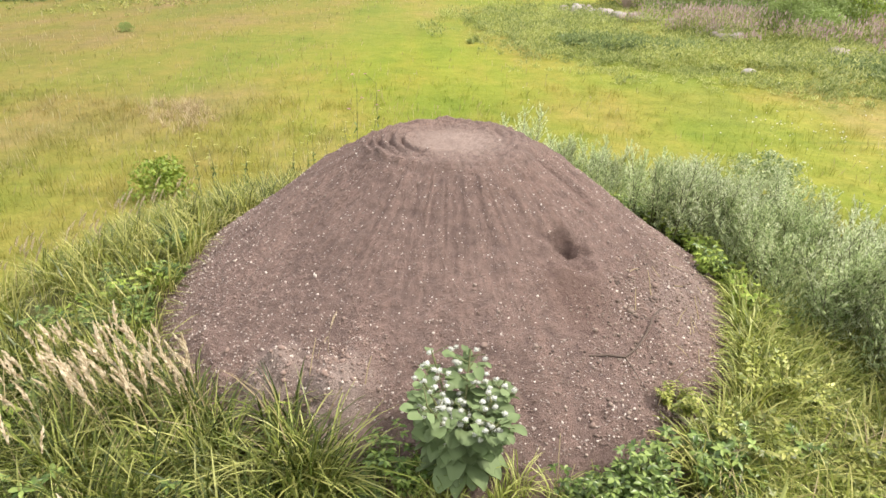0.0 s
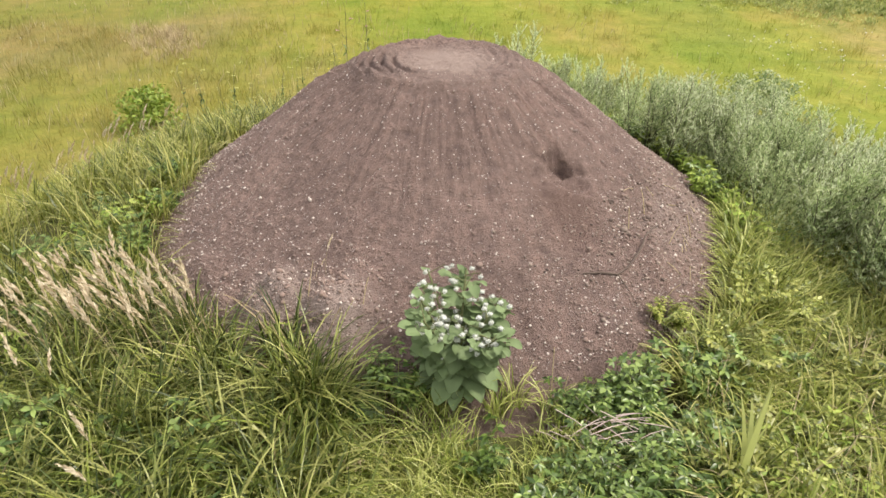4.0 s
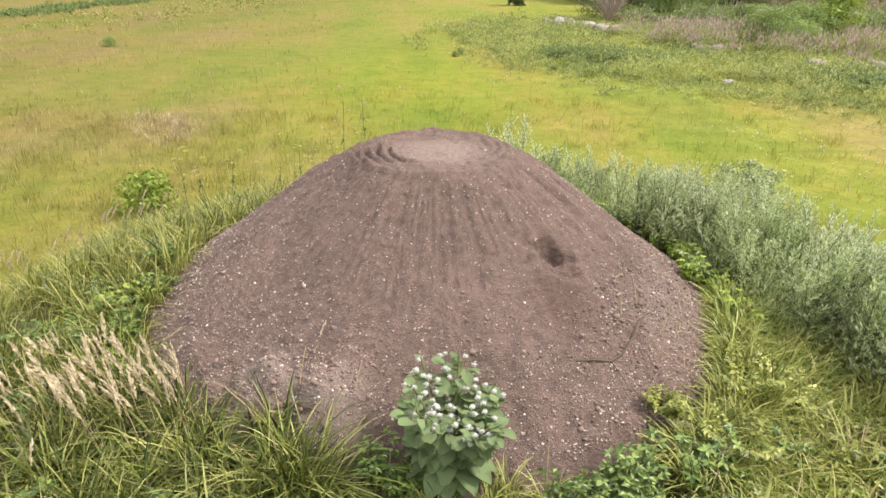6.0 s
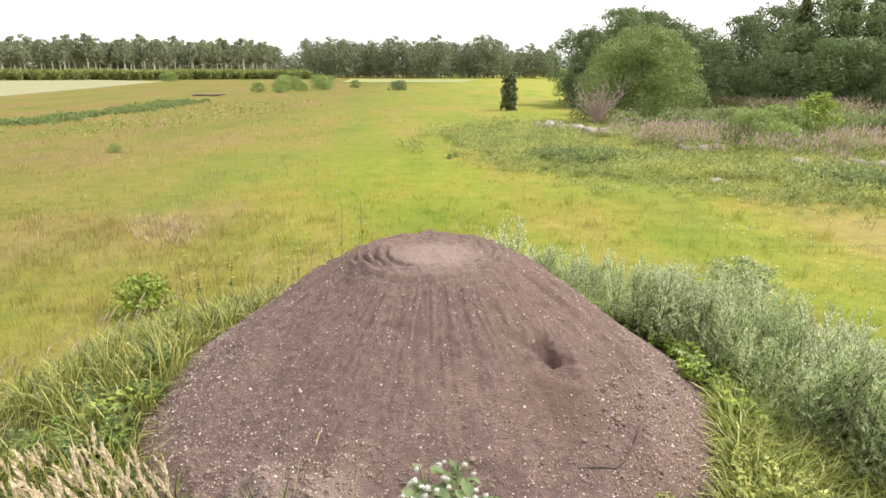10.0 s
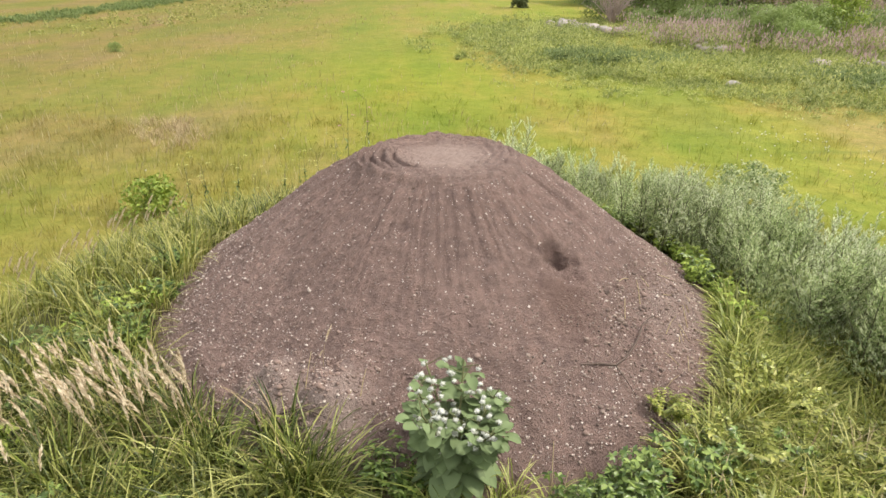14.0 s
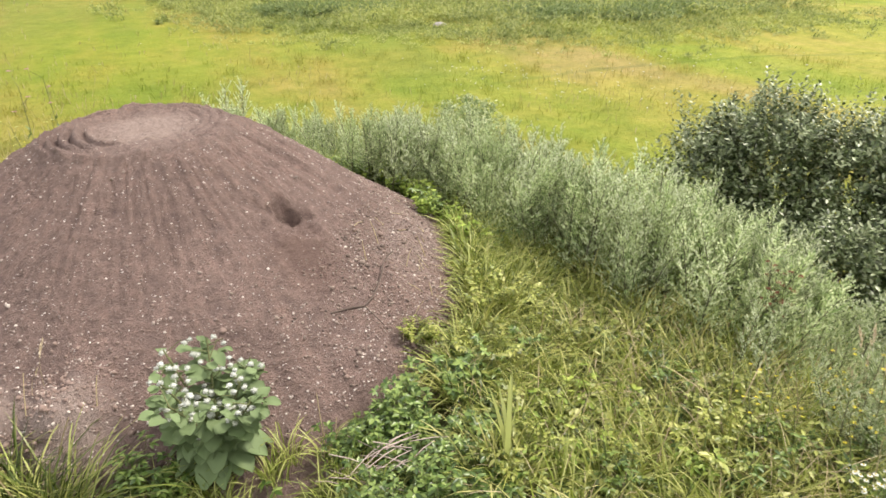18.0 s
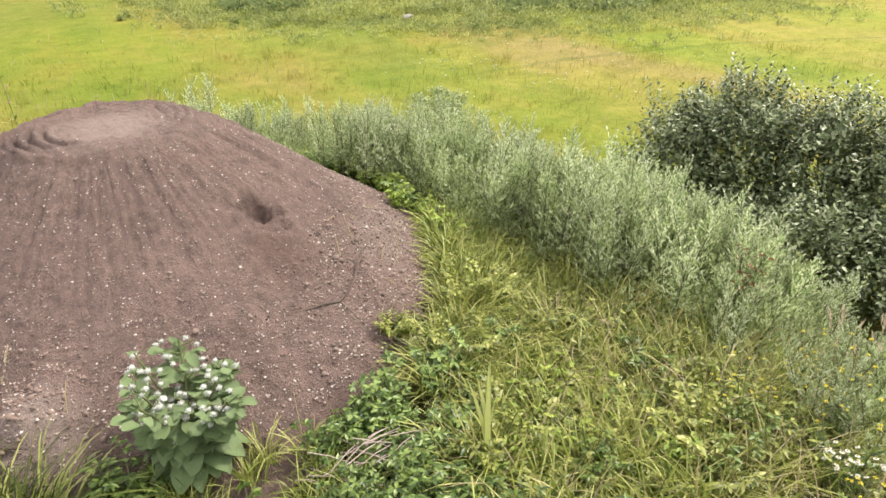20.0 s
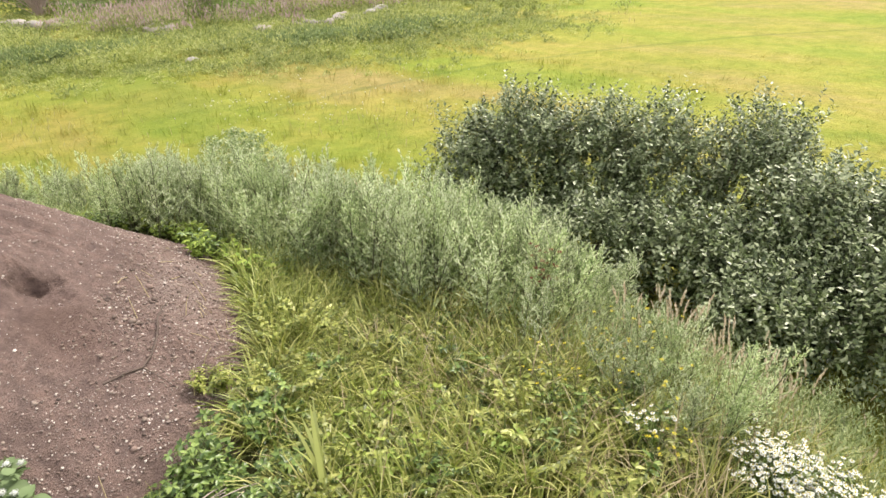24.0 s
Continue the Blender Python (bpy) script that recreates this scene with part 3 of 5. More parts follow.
# ---- long grass round the mound
def tufts(pile, places, blades, h, w, bend=(0.25, 1.2), spread_r=0.07, slot=0, lean_to=None):
    base = np.repeat(on_ground(places, 0.02), blades, 0)
    n = len(base)
    a = rng.uniform(0, 2 * np.pi, n)
    r = spread_r * np.sqrt(rng.random(n))
    base[:, 0] += r * np.cos(a)
    base[:, 1] += r * np.sin(a)
    lean = a + rng.normal(0, 0.6, n)
    if lean_to is not None:
        lean = np.where(rng.random(n) < 0.6, lean_to + rng.normal(0, 0.7, n), lean)
    tip = pile.ribbons(base, rng.uniform(*h, n), lean, rng.uniform(*bend, n), rng.uniform(*w, n), rng.normal(0, 0.5, n), slot)
    return tip


def seed_heads(pile, tips_base, height, lean_to, slot_stem=0, slot_head=1, head=0.16):
    """Stalks that end in feathery heads, all nodding the same way."""
    n = len(tips_base)
    lean = lean_to + rng.normal(0, 0.45, n)
    hh = rng.uniform(*height, n)
    top = pile.ribbons(tips_base, hh, lean, rng.uniform(0.12, 0.4, n), np.full(n, 0.004), None, slot_stem)
    for k in range(n):
        d = np.array([math.cos(lean[k]), math.sin(lean[k]), 0.0])
        m = 46
        t = np.linspace(0, 1, m)
        L = head * rng.uniform(0.7, 1.25)
        spine = top[k] - np.array([0, 0, 0.02]) + L * (t[:, None] * np.array([0, 0, 0.8]) + (0.12 * t + 0.30 * t ** 2)[:, None] * d)
        way = spread(m) * 0.42 + d * (0.3 + 0.7 * t)[:, None] + np.array([0, 0, 0.8])
        size = L * 0.15 * (0.4 + np.sin(np.pi * np.clip(t * 0.9 + 0.06, 0, 1)))
        pile.chips(spine, way, spread(m), size, size * 0.32, slot_head)


def left_front(x, y):
    """The sward before the mound ends on a slanting line where the soil humps begin."""
    if noise.noise((x * 3.1, y * 3.1, 4.0)) < -0.12:
        return 0.12
    return 1.0 if x < -0.42 - 1.35 * (y - 2.65) + 0.08 * math.sin(y * 9) and x < -0.62 + 0.25 * max(0.0, 2.0 - y) else 0.0


def build_long_grass():
    p = Pile()
    tufts(p, scatter(420, -3.4, -0.2, 0.9, 2.75, left_front), 24, (0.30, 0.66), (0.007, 0.015), (0.3, 1.25), 0.09, lean_to=math.radians(-60))
    tufts(p, scatter(230, -3.4, -0.6, 2.4, 3.7, left_front), 22, (0.24, 0.50), (0.007, 0.014), lean_to=math.radians(-80))
    tufts(p, scatter(80, -4.4, -1.9, 3.0, 7.4), 20, (0.25, 0.52), (0.006, 0.013), lean_to=math.radians(180))
    tufts(p, scatter(170, -4.6, -0.8, 6.6, 9.4), 16, (0.25, 0.5), (0.005, 0.010))
    tufts(p, scatter(420, -4.5, 4.5, -4.0, 1.2), 12, (0.2, 0.45), (0.006, 0.013), spread_r=0.14)
    ob = p.put("long_grass", [m_grass])
    tagged(ob, "thick arching green grass growing round the mound", "grass", kind="stuff")
    p = Pile()
    tufts(p, scatter(300, 1.2, 3.3, 1.3, 4.3), 22, (0.22, 0.46), (0.006, 0.013), (0.3, 1.3), spread_r=0.09)
    tufts(p, scatter(200, 2.0, 4.6, 0.0, 1.9), 18, (0.22, 0.45), (0.004, 0.009), spread_r=0.09)
    tufts(p, scatter(900, -5.6, -2.0, 3.0, 9.5), 16, (0.22, 0.5), (0.006, 0.012), lean_to=math.radians(-20))
    tufts(p, scatter(160, 1.2, 5.0, 5.2, 9.8), 12, (0.25, 0.5), (0.005, 0.010))
    tufts(p, scatter(260, 3.2, 6.5, 0.0, 7.5), 14, (0.25, 0.5), (0.005, 0.011))
    tufts(p, scatter(330, -1.1, 0.8, 1.0, 2.66), 18, (0.10, 0.24), (0.003, 0.007), (0.5, 1.3), spread_r=0.1)
    ob = p.put("yellowing_grass", [m_grass_pale])
    tagged(ob, "thin yellow-green grass among weeds on the bank", "grass", kind="stuff")
    p = Pile()
    tufts(p, scatter(260, 1.25, 2.5, 2.7, 4.7, lambda x, y: 1.0 - smooth(0.7, 1.1, soil_edge(x, y))), 24, (0.20, 0.40), (0.007, 0.014), (0.5, 1.5), spread_r=0.08)
    tufts(p, scatter(130, 1.2, 3.4, 1.2, 2.6), 18, (0.24, 0.44), (0.007, 0.014), (0.3, 1.3), spread_r=0.07)
    tufts(p, scatter(85, -3.2, -0.6, 1.2, 2.8, left_front), 18, (0.36, 0.62), (0.007, 0.015), (0.4, 1.3), spread_r=0.07)
    tufts(p, scatter(340, -1.1, 0.7, 1.0, 2.5), 20, (0.13, 0.30), (0.004, 0.008), (0.5, 1.3), spread_r=0.09)
    tufts(p, [(-0.02 + rng.normal(0, 0.16), 2.62 + rng.normal(0, 0.05)) for _ in range(16)], 22, (0.12, 0.26), (0.004, 0.009), (0.3, 1.2), spread_r=0.05)
    ob = p.put("fresh_grass", [m_fresh])
    tagged(ob, "bright green arching grass clumps", "grass", kind="stuff")
    p = Pile()
    # feathery seed heads: a fringe before the mound, fewer elsewhere
    near = scatter(78, -2.45, -1.62, 2.75, 3.30) + scatter(12, -1.62, -1.38, 2.85, 3.15) + scatter(14, -2.7, -1.2, 1.5, 2.6)
    seed_heads(p, on_ground(near, 0.02), (0.42, 0.60), math.radians(168), head=0.17)
    seed_heads(p, on_ground([(-0.80, 3.28), (-0.86, 3.24)], 0.0), (0.20, 0.27), math.radians(10), head=0.10)
    seed_heads(p, on_ground(scatter(60, -4.6, -3.0, 4.6, 7.6), 0.02), (0.42, 0.62), math.radians(10), head=0.14)
    seed_heads(p, on_ground(scatter(60, 4.25, 4.95, 5.6, 6.5), 0.02), (0.8, 1.05), math.radians(150), head=0.18)
    seed_heads(p, on_ground(scatter(90, 3.40, 4.2, 0.8, 1.8), 0.02), (0.45, 0.78), math.radians(20), head=0.12)
    seed_heads(p, on_ground(scatter(40, 3.6, 5.6, 0.3, 2.3), 0.02), (0.30, 0.60), math.radians(20), head=0.10)
    tufts(p, scatter(190, 1.3, 3.4, 1.1, 3.0), 5, (0.26, 0.46), (0.004, 0.009), (0.5, 1.3), slot=0)
    tufts(p, scatter(90, -1.2, 0.9, 1.0, 2.4), 5, (0.12, 0.26), (0.004, 0.008), (0.6, 1.4), slot=0)
    tufts(p, scatter(30, -3.0, -0.6, 1.4, 3.0, left_front), 4, (0.35, 0.6), (0.004, 0.009), (0.5, 1.1), slot=0)
    tufts(p, scatter(120, 2.2, 4.4, 0.6, 2.3), 6, (0.25, 0.55), (0.004, 0.008), (0.3, 1.1), slot=0)
    ob = p.put("dry_seed_grass", [m_straw, m_seed])
    tagged(ob, "dry grass stalks with feathery beige seed heads", "grass", kind="stuff")


build_long_grass()


# ---- mugwort: tall grey-green stalks
def mugwort(seed, height, stems):
    global rng
    keep, rng = rng, np.random.default_rng(seed)
    ob = thing("mugwort_plant", 0, 0, 0, "tall silvery grey-green mugwort clump with dark stems", "weed", "mugwort along the bank")
    lf = Pile()
    for s in range(stems):
        st = Pile()
        H = height * rng.uniform(0.8, 1.08)
        foot, sway = rng.normal(0, 0.085, 2), rng.normal(0, 0.12, 2)
        t = np.linspace(0, 1, 7)
        path = np.stack([foot[0] + sway[0] * t ** 1.6 * H, foot[1] + sway[1] * t ** 1.6 * H, t * H], -1)
        st.tube(path, 0.0068 * (1.1 - t * 0.8), 5)
        n = 26
        for k in range(n):
            u = 0.12 + 0.84 * (k + rng.random()) / n
            b = np.array([np.interp(u, t, path[:, i]) for i in range(3)])
            a = k * 2.4 + rng.normal(0, 0.4)
            out = np.array([math.cos(a), math.sin(a), 0])
            L = (0.105 * (1 - u) + 0.05) * rng.uniform(0.7, 1.35)
            m = 15
            q = np.linspace(0.15, 1, m)
            spine = b + L * (q[:, None] * out + ((1.0 + 1.0 * u) * q - 0.30 * q ** 2 * (u < 0.6))[:, None] * np.array([0, 0, 1.0]))
            side = np.where(np.arange(m) % 2 == 0, 1.0, -1.0)[:, None] * np.cross(out, (0, 0, 1))
            way = side * 0.55 + out * 0.5 + rng.normal(0, 0.25, (m, 3)) + np.array([0, 0, 0.55 + 0.5 * u])
            face = np.array([0, 0, 1.0]) + 0.55 * rng.normal(size=(m, 3)) - out * 0.3
            lf.chips(spine, way, face, rng.uniform(0.026, 0.052, m) * (1.2 - 0.4 * u), rng.uniform(0.009, 0.014, m))
            st.tube(np.stack([b, spine[-1]]), [0.0016, 0.0008], 3)
        # budded tip, nodding a little
        m = 44
        u = rng.uniform(0.80, 1.10, m)
        b = np.stack([np.interp(u, t, path[:, 0]), np.interp(u, t, path[:, 1]), u * H], -1)
        b[:, :2] += rng.normal(0, 0.014, (m, 2)) * (1.3 - u)[:, None] * 2.2
        lf.chips(b, spread(m) * 0.5 + np.array([0, 0, 0.9]), spread(m), rng.uniform(0.014, 0.028, m), 0.008)
        st.put("stem", [m_dark_stem], ob)
    lf.put("foliage", [m_mug_green if seed % 2 else m_mugwort], ob)["kind"] = "stuff"
    rng = keep
    return ob


def plant_out(kinds, places, scale=(0.85, 1.15), tilt=6.0, dip=0.02, tall_behind=False):
    """Sets copies of the kinds at the places, each turned, sized and leaning by chance."""
    for k, (x, y) in enumerate(places):
        src = kinds[k % len(kinds)]
        s = rng.uniform(*scale) * (1 - 0.14 * smooth(4.0, 6.0, y) if tall_behind else 1.0)
        m = pose(x, y, surface_z(x, y) - dip, rng.normal(0, tilt), rng.normal(0, tilt), rng.uniform(0, 360))
        if k < len(kinds) and not src.get("set"):
            src["set"] = 1
            src.matrix_basis = m
            src.scale = (s, s, s)
        else:
            c = copy_thing(src, m)
            c.scale = (s, s, s)


def mug_zone(x, y):
    """Belt along the right of the bank: dense in the middle, thin at its front edge."""
    if y > 5.6:
        return 1.0 - smooth(4.2, 5.2, x + 0.3 * (y - 5.6) + 0.4 * math.sin(y * 3.0)) if x > 0.4 else 0.0
    front = 2.05 + 0.29 * (5.3 - y) + 0.12 * math.sin(y * 4.1)
    if x < front:
        return 0.0
    edge = x - 0.2 * (y - 3) + 0.3 * math.sin(y * 2.7)
    return smooth(0.0, 0.5, x - front + 0.15) * (1.0 - 0.88 * smooth(4.4, 5.1, edge))


mugs = [mugwort(40 + k, h, n) for k, (h, n) in enumerate(((0.98, 5), (0.90, 4), (1.04, 4), (0.84, 5), (0.94, 4), (0.78, 4)))]
plant_out(mugs, scatter(150, 1.8, 5.2, 2.4, 6.2, mug_zone) + scatter(120, 0.5, 5.0, 5.6, 9.6, mug_zone) + scatter(20, 4.0, 5.4, 6.0, 8.6), (0.76, 1.06), 6.0, tall_behind=True)
plant_out(mugs, scatter(26, 2.9, 5.8, 0.5, 2.7), (0.40, 0.62), 8.0)
plant_out(mugs, scatter(14, 3.0, 4.2, 1.0, 2.2), (0.55, 0.85), 8.0)


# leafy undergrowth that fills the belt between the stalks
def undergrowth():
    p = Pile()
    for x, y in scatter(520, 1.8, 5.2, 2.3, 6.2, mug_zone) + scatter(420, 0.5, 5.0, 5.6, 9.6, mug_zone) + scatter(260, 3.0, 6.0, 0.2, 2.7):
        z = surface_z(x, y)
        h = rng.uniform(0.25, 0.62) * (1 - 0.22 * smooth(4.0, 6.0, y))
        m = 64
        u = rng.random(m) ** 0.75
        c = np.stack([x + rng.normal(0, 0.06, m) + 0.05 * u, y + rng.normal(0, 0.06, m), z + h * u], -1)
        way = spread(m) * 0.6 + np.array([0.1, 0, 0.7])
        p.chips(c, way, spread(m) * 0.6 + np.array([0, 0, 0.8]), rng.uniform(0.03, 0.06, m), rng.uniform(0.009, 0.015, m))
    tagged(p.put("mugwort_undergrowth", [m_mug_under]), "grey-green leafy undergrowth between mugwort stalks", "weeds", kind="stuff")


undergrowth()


# ---- leafy herbs
def herb(seed, name, label, group, mat, height, leaf, stems=5, per=6, leaflets=3, broad=(0.36, 0.5)):
    global rng
    keep, rng = rng, np.random.default_rng(seed)
    ob = thing(name, 0, 0, 0, label, "weed", group)
    st, lf = Pile(), Pile()
    for s in range(stems):
        a = s * 2 * math.pi / stems + rng.normal(0, 0.4)
        out = np.array([math.cos(a), math.sin(a), 0])
        H = height * rng.uniform(0.65, 1.1)
        reach = H * rng.uniform(0.15, 0.6)
        t = np.linspace(0, 1, 5)
        path = np.stack([out[0] * reach * t ** 1.4, out[1] * reach * t ** 1.4, H * t], -1)
        st.tube(path, 0.003 * (1.1 - 0.6 * t), 4)
        for k in range(per):
            u = 0.30 + 0.70 * (k + 1) / per
            b = np.array([np.interp(u, t, path[:, i]) for i in range(3)])
            la = a + k * 2.2 + rng.normal(0, 0.5)
            lo = np.array([math.cos(la), math.sin(la), 0.12])
            stalk = b + lo * leaf * 0.7
            st.tube(np.stack([b, stalk]), [0.0016, 0.001], 3)
            m = leaflets
            turn = np.array([0.0, 1.0, -1.0, 1.9, -1.9])[:m] + rng.normal(0, 0.15, m)
            way = np.stack([np.cos(la + turn), np.sin(la + turn), rng.uniform(-0.35, 0.2, m)], -1)
            face = np.array([0, 0, 1.0]) + 0.3 * rng.normal(size=(m, 3))
            L = leaf * rng.uniform(0.75, 1.25, m)
            lf.leaves(np.repeat(stalk[None], m, 0), way, face, L, L * rng.uniform(*broad, m), 0.14, 0, 0.12)
    st.put("stem", [m_stem], ob)["kind"] = "stuff"
    lf.put("foliage", [mat], ob)["kind"] = "stuff"
    rng = keep
    return ob


def pinnate_herb(seed, height, fronds):
    """Low umbellifer: arching fronds with paired, divided leaflets."""
    global rng
    keep, rng = rng, np.random.default_rng(seed)
    ob = thing("pinnate_herb", 0, 0, 0, "yellow-green herb with feathery divided leaves", "weed", "yellow-green herbs beside the mound")
    st, lf = Pile(), Pile()
    for k in range(fronds):
        a = k * 2.4 + rng.normal(0, 0.3)
        out = np.array([math.cos(a), math.sin(a), 0])
        H, reach = height * rng.uniform(0.6, 1.1), height * rng.uniform(0.3, 0.8)
        t = np.linspace(0, 1, 6)
        path = t[:, None] ** 1.3 * reach * out + (H * (1.25 * t - 0.32 * t ** 3))[:, None] * np.array([0, 0, 1.0])
        st.tube(path, 0.0028 * (1.1 - 0.7 * t), 3)
        for j in range(7):
            u = 0.42 + 0.58 * j / 6
            b = np.array([np.interp(u, t, path[:, i]) for i in range(3)])
            d = out + np.array([0, 0, 0.2])
            side = np.cross(out, (0, 0, 1))
            for w in ((1, -1) if j < 6 else (0,)):
                arm = (side * w * 0.9 + d * 0.55)
                L = 0.072 * (1.25 - 0.6 * u) * rng.uniform(0.8, 1.25)
                turn = np.array([0.0, 0.9, -0.9])
                way = np.stack([arm * math.cos(q) + np.cross(arm, (0, 0, 1)) * math.sin(q) + np.array([0, 0, rng.normal(-0.1, 0.18)]) for q in turn])
                root = b + arm * L * np.array([0.5, 0.25, 0.25])[:, None]
                lf.leaves(root, way, np.array([0, 0, 1.0]) + 0.3 * rng.normal(size=(3, 3)), L * np.array([1.0, 0.65, 0.65]), L * 0.42, 0.12, 0, 0.12)
    st.put("stem", [m_stem], ob)["kind"] = "stuff"
    lf.put("foliage", [m_yellow_herb], ob)["kind"] = "stuff"
    rng = keep
    return ob


green = [herb(70 + k, "leafy_herb", "dark green leafy herb with palmate leaves", "leafy herbs beside the mound", m_herb, h, l, s, p, 5)
         for k, (h, l, s, p) in enumerate(((0.28, 0.050, 8, 7), (0.22, 0.058, 7, 6), (0.32, 0.045, 8, 8)))]
plant_out(green, scatter(100, 0.35, 1.5, 1.2, 2.95, lambda x, y: 1.0 if x > 0.5 or y < 2.2 else 0.3) + scatter(16, -1.0, 0.5, 1.2, 2.2)
          + scatter(40, -2.9, -0.9, 1.2, 2.2) + scatter(26, -3.0, -2.0, 3.1, 5.4, gap=0.02) + [(-0.42, 2.66), (-0.30, 2.60), (-0.50, 2.58)]
          + scatter(16, 1.5, 2.9, 3.6, 6.8, lambda x, y: 1.0 - smooth(0.25, 0.8, soil_edge(x, y))) + scatter(40, 1.4, 3.0, 1.4, 3.2), (0.6, 1.0), 8)
plant_out(green, scatter(22, -2.9, -0.8, 1.1, 2.5), (1.1, 1.45), 8)
yel = [herb(80 + k, "yellowing_herb", "yellow-green herb with fading leaves", "yellowing herbs right of the mound", m_yellow_herb, h, l, s, p)
       for k, (h, l, s, p) in enumerate(((0.32, 0.048, 7, 8), (0.38, 0.044, 7, 9), (0.26, 0.054, 8, 7)))]
plant_out(yel, scatter(44, 1.2, 3.1, 1.3, 3.6) + scatter(30, 2.3, 3.8, 1.0, 2.4) + [(-1.05, 2.95)], (0.6, 1.0), 8)
fern = [pinnate_herb(85 + k, h, n) for k, (h, n) in enumerate(((0.34, 11), (0.42, 9), (0.26, 12)))]
plant_out(fern, [(1.24, 3.18)] + scatter(40, 1.1, 2.3, 2.1, 3.9) + scatter(24, 1.3, 3.0, 1.2, 2.4), (0.6, 0.9), 8)
lime = [herb(90 + k, "lime_green_herb", "bright lime-green leafy herb in the grass", "lime-green herbs", m_lime, h, 0.07, 6, 7) for k, h in enumerate((0.34, 0.42))]
plant_out(lime, scatter(6, -3.2, -2.25, 2.9, 4.6) + scatter(14, 2.3, 4.4, 5.4, 8.6), (0.6, 0.95), 8)
plant_out(lime, scatter(24, 1.2, 2.4, 1.4, 2.5), (0.45, 0.7), 8)
plant_out(lime, scatter(40, 1.5, 2.9, 4.0, 6.8, lambda x, y: 1.0 - smooth(0.2, 0.6, soil_edge(x, y))), (0.4, 0.75), 8)

# ---- burdock on the toe of the mound
def burdock():
    x0, y0 = -0.01, 2.74
    z0 = heap_relief(x0, y0) - 0.02
    ob = thing("burdock", x0, y0, z0, "leafy burdock with woolly whitish flower heads", "weed")
    ob.scale = (1.15, 1.15, 0.88)
    m_leaf = leaf_mat("burdock_leaf", (0.09, 0.145, 0.055), (0.17, 0.235, 0.10), (0.29, 0.35, 0.18), 0.7, 0.25)
    m_wool = leaf_mat("woolly_head", (0.40, 0.42, 0.36), (0.55, 0.56, 0.52), (0.70, 0.70, 0.66), 0.9, 0.1)
    stems = []
    for s in range(8):
        a = s * 0.785 + rng.normal(0, 0.2)
        H, reach = rng.uniform(0.48, 0.66), rng.uniform(0.12, 0.30)
        t = np.linspace(0, 1, 6)
        path = np.stack([math.cos(a) * reach * t ** 1.3, math.sin(a) * reach * t ** 1.3, H * t], -1)
        p = Pile()
        p.tube(path, 0.009 * (1.1 - 0.7 * t), 6)
        stems.append((p, path, t, a, H))
    for p, path, t, a, H in stems:
        heads = []
        for k in range(11):
            u = 0.36 + 0.64 * (k + rng.random() * 0.6) / 11
            b = np.array([np.interp(u, t, path[:, i]) for i in range(3)])
            la = a + k * 2.3
            e = b + np.array([math.cos(la), math.sin(la), 0.75]) * rng.uniform(0.04, 0.11) * (0.55 + 0.3 * u)
            p.tube(np.stack([b, e]), [0.003, 0.002], 4)
            for _ in range(rng.integers(1, 3)):
                heads.append(e + rng.normal(0, 0.018, 3))
        stem = p.put("stem", [m_stem], ob)
        stem["kind"] = "stuff"
        for c in heads:
            q = Pile()
            r = rng.uniform(0.010, 0.015)
            q.ball(c, r, 0.9, 0, 0.06)
            d = spread(30)
            q.chips(c + d * r * 0.9, d, spread(30), 0.006, 0.005)
            q.put("flower_head", [m_wool], stem)
    # broad wavy leaves, largest below
    for k in range(340):
        u = rng.random() ** 0.85
        p, path, t, a, H = stems[k % 8]
        b = np.array([np.interp(0.10 + 0.86 * u, t, path[:, i]) for i in range(3)])
        la = a + rng.normal(0, 1.2)
        droop, tip = rng.uniform(0.0, 0.75) + 0.5 * (u < 0.25), rng.normal(0, 0.45)
        L = (0.112 - 0.066 * u) * rng.uniform(0.65, 1.3)
        W = L * rng.uniform(0.72, 0.98)
        d = Vector((math.cos(la), math.sin(la), 0))
        side = Vector((-d.y, d.x, tip)).normalized()
        root = Vector(b) + d * rng.uniform(0.02, 0.08) + Vector((0, 0, rng.uniform(0.0, 0.05)))
        bm = bmesh.new()
        rows = []
        ph = rng.uniform(0, 6)
        for i in range(6):
            s = i / 5
            w = W * 0.5 * math.sqrt(max(0.01, 1 - ((s - 0.40) / 0.61) ** 2))
            c = root + d * (L * s) + Vector((0, 0, L * (0.30 * s - droop * s * s)))
            row = []
            for j, q in enumerate((-1, -0.5, 0, 0.5, 1)):
                z = 0.12 * W * abs(q) + 0.11 * W * math.sin(5 * s + ph + 2 * q) * abs(q)
                row.append(bm.verts.new(c + side * (w * q) + Vector((0, 0, z))))
            rows.append(row)
        for r0, r1 in zip(rows, rows[1:]):
            for j in range(4):
                bm.faces.new((r0[j], r0[j + 1], r1[j + 1], r1[j]))
        link_mesh("leaf", bm, m_leaf, ob)


burdock()


# ---- willow shrub beside the bank
m_willow = leaf_mat("willow_leaf", (0.032, 0.052, 0.016), (0.15, 0.195, 0.068), (0.47, 0.51, 0.32), 0.36, 0.14, False)


